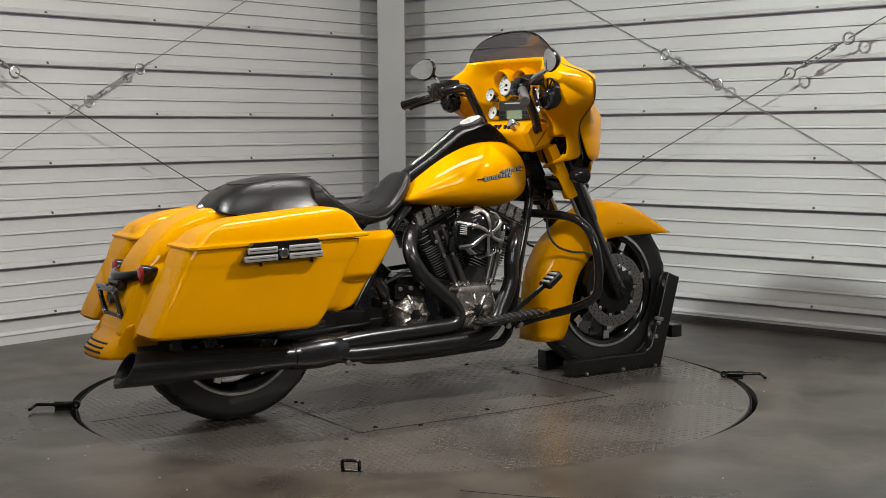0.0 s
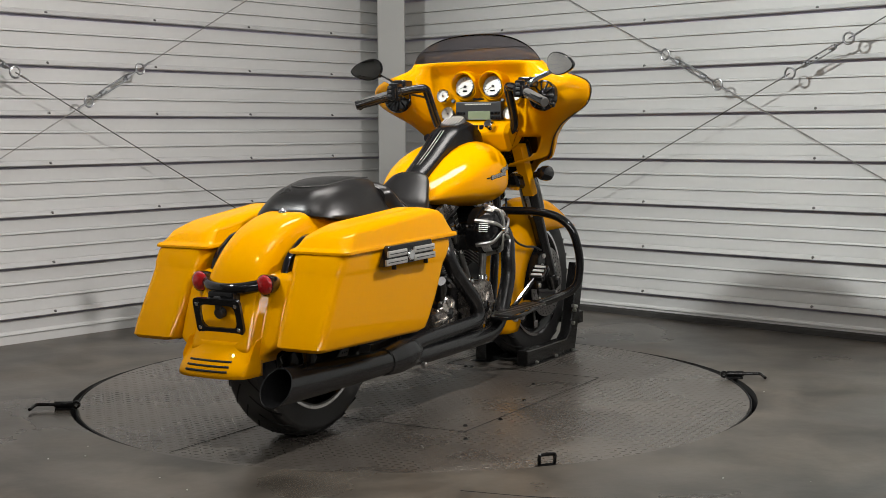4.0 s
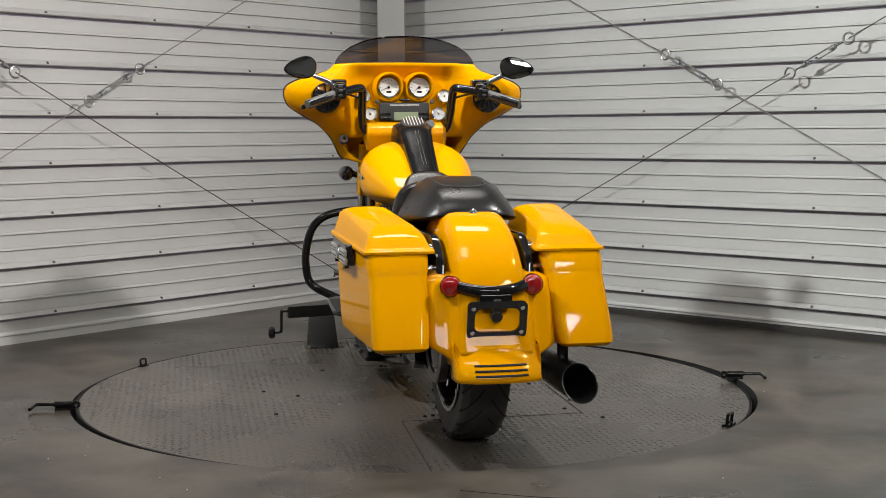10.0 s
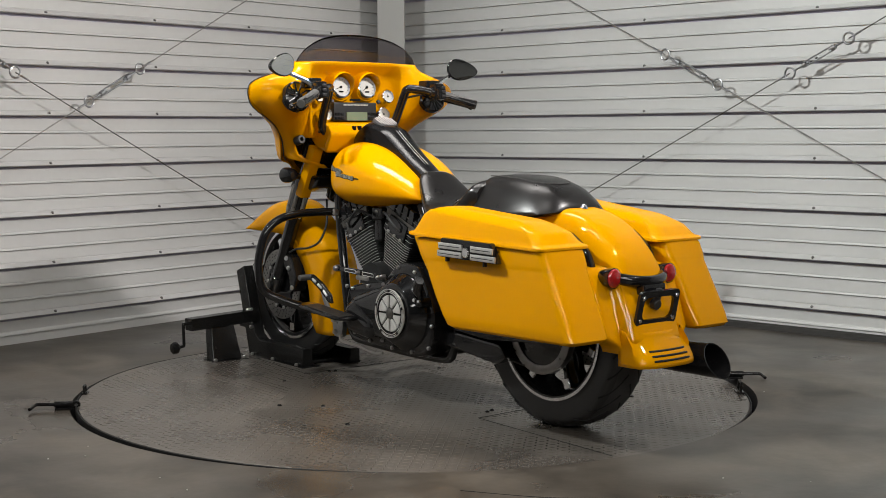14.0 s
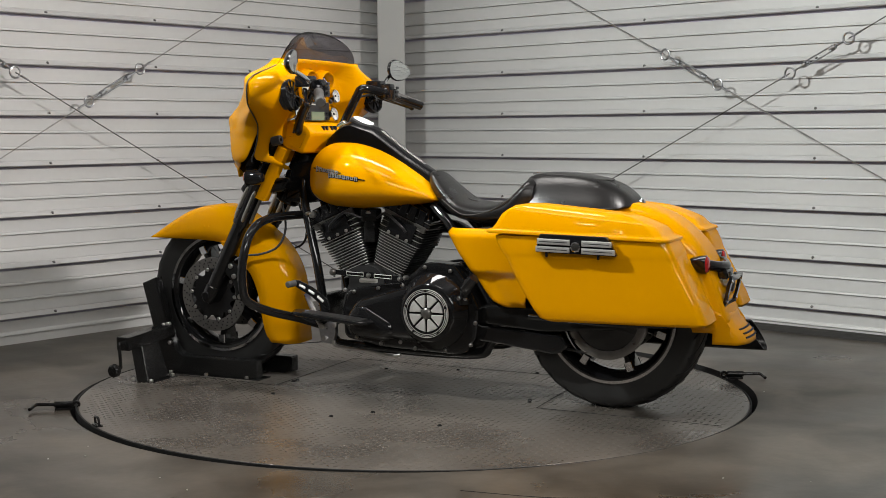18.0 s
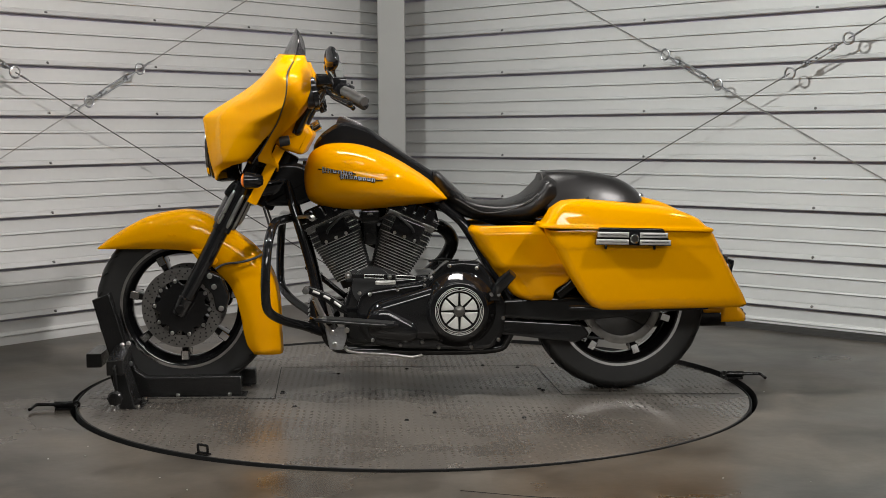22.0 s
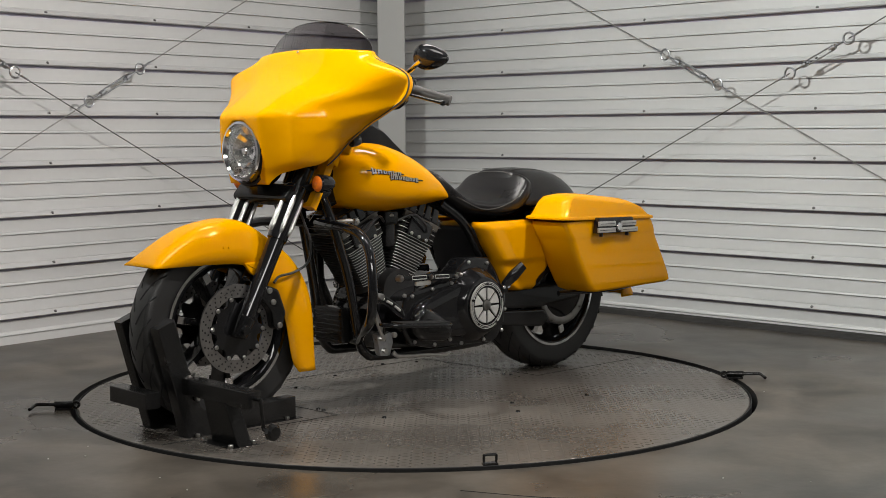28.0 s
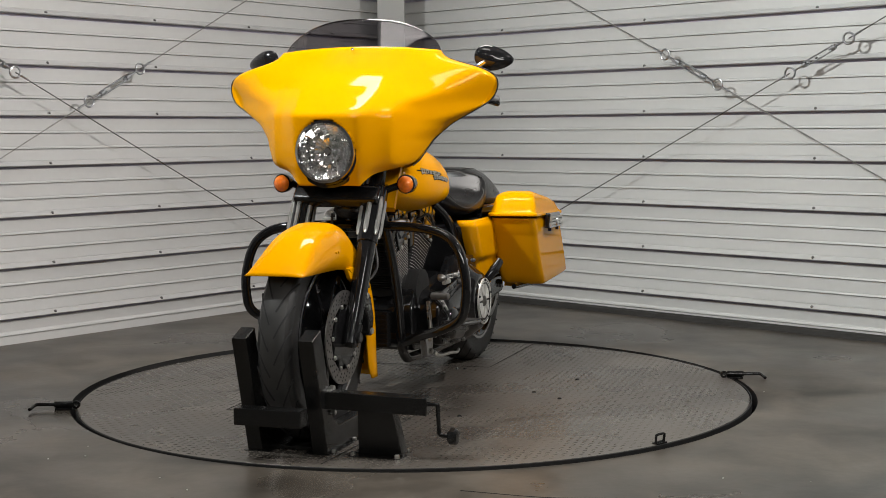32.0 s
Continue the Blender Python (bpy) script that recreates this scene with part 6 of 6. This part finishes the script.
tl = part("shift_lever", g, BLACK_GLOSS, bike, "black slotted toe shift lever")
for x0, z0, x1, z1 in ((0.374, 0.404, 0.350, 0.393), (0.336, 0.386, 0.312, 0.373), (0.298, 0.364, 0.274, 0.346)):
    g = Geo()
    g.tube([(x0, 0.253, z0), (x1, 0.253, z1)], 0.005, 8, 1)
    part("lever_slot", g, SILVER, tl)
for dz in (0.0, 0.018):
    g = Geo()
    g.tube([(0.372, 0.215, 0.385 - dz), (0.345, 0.212, 0.325 - dz), (0.318, 0.208, 0.272 - dz)], 0.007, 10, 4)
    part("lever_spring", g, STEEL, bike)
g = Geo()
g.cyl((0.398, 0.235, 0.409), (0.398, 0.30, 0.409), 0.012, n=14, b=0.003)
part("toe_peg", g, GRIP, tl)
g = Geo()
g.plate(rounded([(0.335, 0.262), (0.262, 0.262), (0.255, 0.225), (0.27, 0.178), (0.318, 0.182)], 0.01), 0.17, 0.195, 0.003)
sb = part("stand_bracket", g, ZINC, bike, "bare zinc side stand bracket")
for x, z in ((0.31, 0.245), (0.255, 0.252), (0.30, 0.20)):
    g = Geo()
    g.cyl((x, 0.19, z), (x, 0.208, z), 0.010, n=8, b=0.002)
    part("bracket_bolt", g, STEEL, sb)
g = Geo()
g.tube([(0.262, 0.2, 0.190), (0.235, 0.21, 0.174), (0.10, 0.21, 0.163), (0.02, 0.21, 0.152), (-0.02, 0.205, 0.158)], [0.0085, 0.0065, 0.0065, 0.0055, 0.005], 10, 5)
part("side_stand", g, STEEL, bike, "folded bare steel side stand")

# floorboards
for s in SIDES:
    at = Matrix.Translation((0.225, s * 0.292, 0.302)) @ Matrix.Rotation(radians(-5), 4, "Y")
    g = Geo()
    g.plate(rounded([(-0.165, -0.045), (0.145, -0.045), (0.165, -0.02), (0.14, 0.042), (-0.11, 0.045), (-0.165, 0.02)] if s > 0 else [(-0.165, 0.055), (0.145, 0.055), (0.165, 0.02), (0.14, -0.05), (-0.11, -0.055), (-0.165, -0.02)], 0.03), -0.014, 0.0, 0.005, axes="xy", at=at)
    fb = part("floorboard", g, BLACK_GLOSS, bike, "black floorboard with ribbed pad")
    g = Geo()
    g.box(-0.02, 0, 0.001, 0.24, 0.066, 0.004, 0.0015, at=at)
    part("board_pad", g, RUBBER, fb)
    for k in range(11 if s < 0 else 0):
        x = -0.12 + 0.022 * k
        g = Geo()
        g.box(x, 0, 0.001, 0.0045, 0.074, 0.005, 0.001, at=at @ Matrix.Rotation(0.35 * s, 4, "Z"))
        part("pad_rib", g, STEEL, fb)
    for x0, x1 in ((-0.1, -0.05), (0.09, 0.07)):
        g = Geo()
        g.tube([(x0, -s * 0.05, -0.022), (x1, -s * 0.12, -0.05)], 0.014, 8, 1, at=at)
        part("board_bracket", g, BLACK_SATIN, fb)

# brake pedal
at = Matrix.Translation((0.392, -0.292, 0.420)) @ Matrix.Rotation(radians(-38), 4, "Y")
g = Geo()
g.plate(rounded([(-0.038, -0.032), (0.038, -0.032), (0.038, 0.032), (-0.038, 0.032)], 0.012), -0.012, 0.012, 0.004, axes="xy", at=at)
bp_ = part("brake_pedal", g, BLACK_GLOSS, bike, "black brake pedal with bright bars")
for x in (-0.022, 0.0, 0.022):
    g = Geo()
    g.box(x, 0, 0.013, 0.010, 0.046, 0.006, 0.002, at=at)
    part("pedal_bar", g, SILVER, bp_)
g = Geo()
g.tube([(0.375, -0.285, 0.405), (0.31, -0.27, 0.355), (0.235, -0.25, 0.295), (0.21, -0.22, 0.27)], 0.011, 8, 4, flat=((0, 1, 0), 0.55))
part("pedal_arm", g, BLACK_GLOSS, bp_)

# engine guard
for s in SIDES:
    g = Geo()
    g.tube([(0.46, s * 0.03, 0.655), (0.49, s * 0.15, 0.654), (0.505, s * 0.24, 0.650), (0.513, s * 0.32, 0.630), (0.522, s * 0.372, 0.582), (0.530, s * 0.398, 0.495), (0.532, s * 0.400, 0.42), (0.525, s * 0.380, 0.352), (0.48, s * 0.30, 0.306), (0.41, s * 0.20, 0.270), (0.35, s * 0.12, 0.235)], 0.0165, 16, 5)
    part("engine_guard", g, BLACK_GLOSS, bike, "gloss black tubular engine guard")

# frame
for s in SIDES:
    g = Geo()
    g.tube([(0.475, s * 0.035, 0.80), (0.45, s * 0.075, 0.70), (0.385, s * 0.10, 0.47), (0.345, s * 0.105, 0.26), (0.31, s * 0.105, 0.185), (0.22, s * 0.11, 0.165), (-0.25, s * 0.12, 0.16), (-0.34, s * 0.125, 0.20), (-0.36, s * 0.125, 0.32), (-0.28, s * 0.125, 0.47), (-0.19, s * 0.115, 0.62), (-0.10, s * 0.08, 0.70)], 0.0175, 12, 5)
    part("frame_rail", g, BLACK_GLOSS, bike, "gloss black frame tube")
g = Geo()
g.tube([(0.42, 0, 0.83), (0.15, 0, 0.77), (-0.15, 0, 0.70), (-0.45, 0, 0.62)], 0.04, 14, 4)
part("frame_backbone", g, BLACK_SATIN, bike)
g = Geo()
g.plate(rounded([(-0.20, 0.61), (-0.56, 0.62), (-0.56, 0.40), (-0.34, 0.36), (-0.27, 0.45)], 0.02), -0.14, 0.14, 0.01)
part("battery_box", g, PLASTIC, bike)
g = Geo()
g.box(0.375, 0, 0.285, 0.04, 0.15, 0.13, 0.01)
oc = part("oil_cooler", g, BLACK_SATIN, bike, "black finned oil cooler")
for k in range(7):
    g = Geo()
    g.box(0.398, 0, 0.234 + 0.017 * k, 0.008, 0.14, 0.004)
    part("cooler_fin", g, BLACK_GLOSS, oc)
# coils, wires and ancillaries below the tank
g = Geo()
g.box(0.165, 0.07, 0.66, 0.07, 0.05, 0.05, 0.01)
g.box(0.165, 0.06, 0.60, 0.05, 0.06, 0.09, 0.012)
part("ignition_coil", g, BLACK_SATIN, bike)
for x in (0.13, 0.20):
    g = Geo()
    g.tube([(x, 0.09, 0.65), (x + (x - 0.165) * 1.5, 0.12, 0.67), (x + (x - 0.165) * 3.2, 0.12, 0.625), (x + (x - 0.165) * 3.6, 0.105, 0.60)], 0.005, 8)
    part("spark_lead", g, PLASTIC, bike)
g = Geo()
g.cyl((0.165, 0.06, 0.685), (0.165, 0.09, 0.66), 0.016, n=14, b=0.003)
part("fuel_valve", g, STEEL, bike)
g = Geo()
g.tube([(0.43, 0.10, 0.66), (0.40, 0.13, 0.665), (0.38, 0.14, 0.66)], 0.007, 8)
g.lathe([(0.0, 0.01), (0.012, 0.008), (0.012, -0.008), (0.0, -0.01)], (0.378, 0.14, 0.66), (0, 1, 0), 12)
part("guard_clamp", g, STEEL, bike)

# passenger pegs folded up
for s in SIDES:
    g = Geo()
    g.tube([(-0.287, s * 0.232, 0.385), (-0.310, s * 0.260, 0.425), (-0.345, s * 0.278, 0.462)], [0.017, 0.024, 0.019], 14, 4, flat=((0, 1, 0), 0.75))
    pg = part("passenger_peg", g, BLACK_GLOSS, bike, "folded black passenger footpeg")
    g = Geo()
    g.box(-0.285, s * 0.20, 0.375, 0.04, 0.08, 0.035, 0.008)
    part("peg_mount", g, BLACK_SATIN, pg)
    for dx in (-0.012, 0.014):
        g = Geo()
        g.cyl((-0.285 + dx, s * 0.238, 0.382), (-0.285 + dx, s * 0.25, 0.382), 0.008, n=12, b=0.002)
        part("peg_bolt", g, CHROME, pg)

# swing arm, belt and guards
for s in SIDES:
    g = Geo()
    g.plate(rounded([(-0.30, 0.35), (-0.30, 0.285), (-0.56, 0.265), (-0.83, 0.285), (-0.845, 0.355), (-0.72, 0.365)], 0.02), s * 0.118, s * 0.158, 0.008)
    part("swing_arm", g, BLACK_SATIN, bike)
    g = Geo()
    g.cyl((-0.774, s * 0.11, 0.321), (-0.774, s * 0.175, 0.321), 0.018, n=8, b=0.003)
    part("axle_nut", g, CHROME, bike)
    g = Geo()
    g.cyl((-0.52, s * 0.165, 0.37), (-0.80, s * 0.165, 0.60), 0.026, n=18, b=0.004)
    part("shock_absorber", g, BLACK_SATIN, bike)
g = Geo()
g.plate(rounded([(-0.24, 0.26), (-0.33, 0.275), (-0.62, 0.255), (-0.65, 0.215), (-0.60, 0.185), (-0.36, 0.215), (-0.25, 0.225)], 0.015), 0.112, 0.150, 0.006)
part("belt_guard", g, BLACK_GLOSS, bike)
for za, zb in ((0.40, 0.478), (0.25, 0.183)):
    g = Geo()
    g.loft([[(x, y, z + dz) for y, dz in ((0.087, -0.003), (0.110, -0.003), (0.110, 0.003), (0.087, 0.003))] for x, z in ((-0.20, za), (-0.774, zb))])
    part("drive_belt", g, RUBBER, bike)
g = Geo()
g.box(-0.70, 0.0, 0.50, 0.30, 0.20, 0.03, 0.01)
part("inner_fender", g, BLACK_SATIN, bike)

# ---- exhaust ----
g = Geo()
g.tube([(-0.045, -0.06, 0.615), (-0.11, -0.12, 0.605), (-0.155, -0.185, 0.545), (-0.125, -0.208, 0.470), (-0.06, -0.212, 0.410), (0.005, -0.214, 0.352), (0.028, -0.216, 0.305), (0.0, -0.220, 0.276), (-0.10, -0.224, 0.270), (-0.36, -0.230, 0.262), (-0.52, -0.236, 0.250)], [0.026, 0.0275, 0.028, 0.028, 0.028, 0.028], 18, 6)
part("rear_exhaust_pipe", g, BLACK_MATT, bike, "matt black curved exhaust pipe")
g = Geo()
g.tube([(0.36, -0.06, 0.60), (0.335, -0.15, 0.60), (0.285, -0.205, 0.560), (0.262, -0.222, 0.500), (0.255, -0.226, 0.42), (0.222, -0.228, 0.345), (0.185, -0.230, 0.275), (0.12, -0.232, 0.228), (0.0, -0.236, 0.216), (-0.36, -0.240, 0.212), (-0.53, -0.242, 0.218)], [0.026, 0.0275, 0.028, 0.028, 0.029, 0.029], 18, 6)
part("front_exhaust_pipe", g, BLACK_MATT, bike, "matt black curved exhaust pipe")
g = Geo()
g.tube([(-0.45, -0.236, 0.236), (-0.50, -0.238, 0.234), (-0.56, -0.239, 0.230), (-0.63, -0.240, 0.227), (-0.66, -0.24, 0.227)], [0.030, 0.044, 0.046, 0.041, 0.039], 24, 4, flat=((0, 0, 1), 1.16))
part("collector", g, BLACK_MATT, bike)
g = Geo()
rings = []
for x, r in ((-0.63, 0.036), (-0.64, 0.040), (-0.70, 0.042), (-0.85, 0.047), (-1.05, 0.052), (-1.16, 0.054)):
    z = 0.226 + (-0.63 - x) * 0.021
    rings.append([(x, -0.2395 + r * math.cos(2 * math.pi * k / 32), z + r * math.sin(2 * math.pi * k / 32)) for k in range(32)])
for r in (0.0545, 0.0505):
    ring = []
    for k in range(32):
        a = 2 * math.pi * k / 32
        ring.append((-1.232 + 0.032 * math.sin(a), -0.2385 + r * math.cos(a), 0.2385 + r * math.sin(a)))
    rings.append(ring)
rings.append([(-0.95, -0.2385 + 0.046 * math.cos(2 * math.pi * k / 32), 0.233 + 0.046 * math.sin(2 * math.pi * k / 32)) for k in range(32)])
g.loft(rings)
mf = part("muffler", g, BLACK_MATT, bike, "long matt black tapered muffler", angle=50)
g = Geo()
g.lathe([(0.040, -0.008), (0.0435, -0.008), (0.0435, 0.008), (0.040, 0.008)], (-0.645, -0.2395, 0.2265), (1, 0, 0), 28, closed=True)
part("muffler_clamp", g, BLACK_MATT, mf)
g = Geo()
g.box(-1.06, -0.235, 0.305, 0.03, 0.03, 0.05, 0.006)
part("muffler_hanger", g, BLACK_SATIN, mf)
g = Geo()
g.cyl((-0.46, -0.268, 0.190), (-0.46, -0.285, 0.190), 0.010, n=8, b=0.002)
part("exhaust_bolt", g, STEEL, mf)
for x in (0.20, 0.255):
    g = Geo()
    g.cyl((x, -0.275, 0.265), (x, -0.295, 0.265), 0.012, n=12, b=0.003)
    part("board_bolt", g, CHROME, bike)


# ---- keyed turning of the deck and all that stands on it ----
def motions():
    times = [0.5 * k for k in range(65)]
    spin = [(t, pose(0, 0, 0, 0, 0, table_angle(t))) for t in times]
    # the deck leans a little, so its rim stands proud on one side
    lean = pose(0, 0, -0.002) @ Matrix.Rotation(0.0100, 4, Vector((math.sin(radians(48)), -math.cos(radians(48)), 0)))
    walk(table, [(t, m @ lean) for t, m in spin])
    carried = [(t, m @ pose(0, Y0, 0)) for t, m in spin]
    walk(bike, carried)
    walk(chock, carried)


motions()
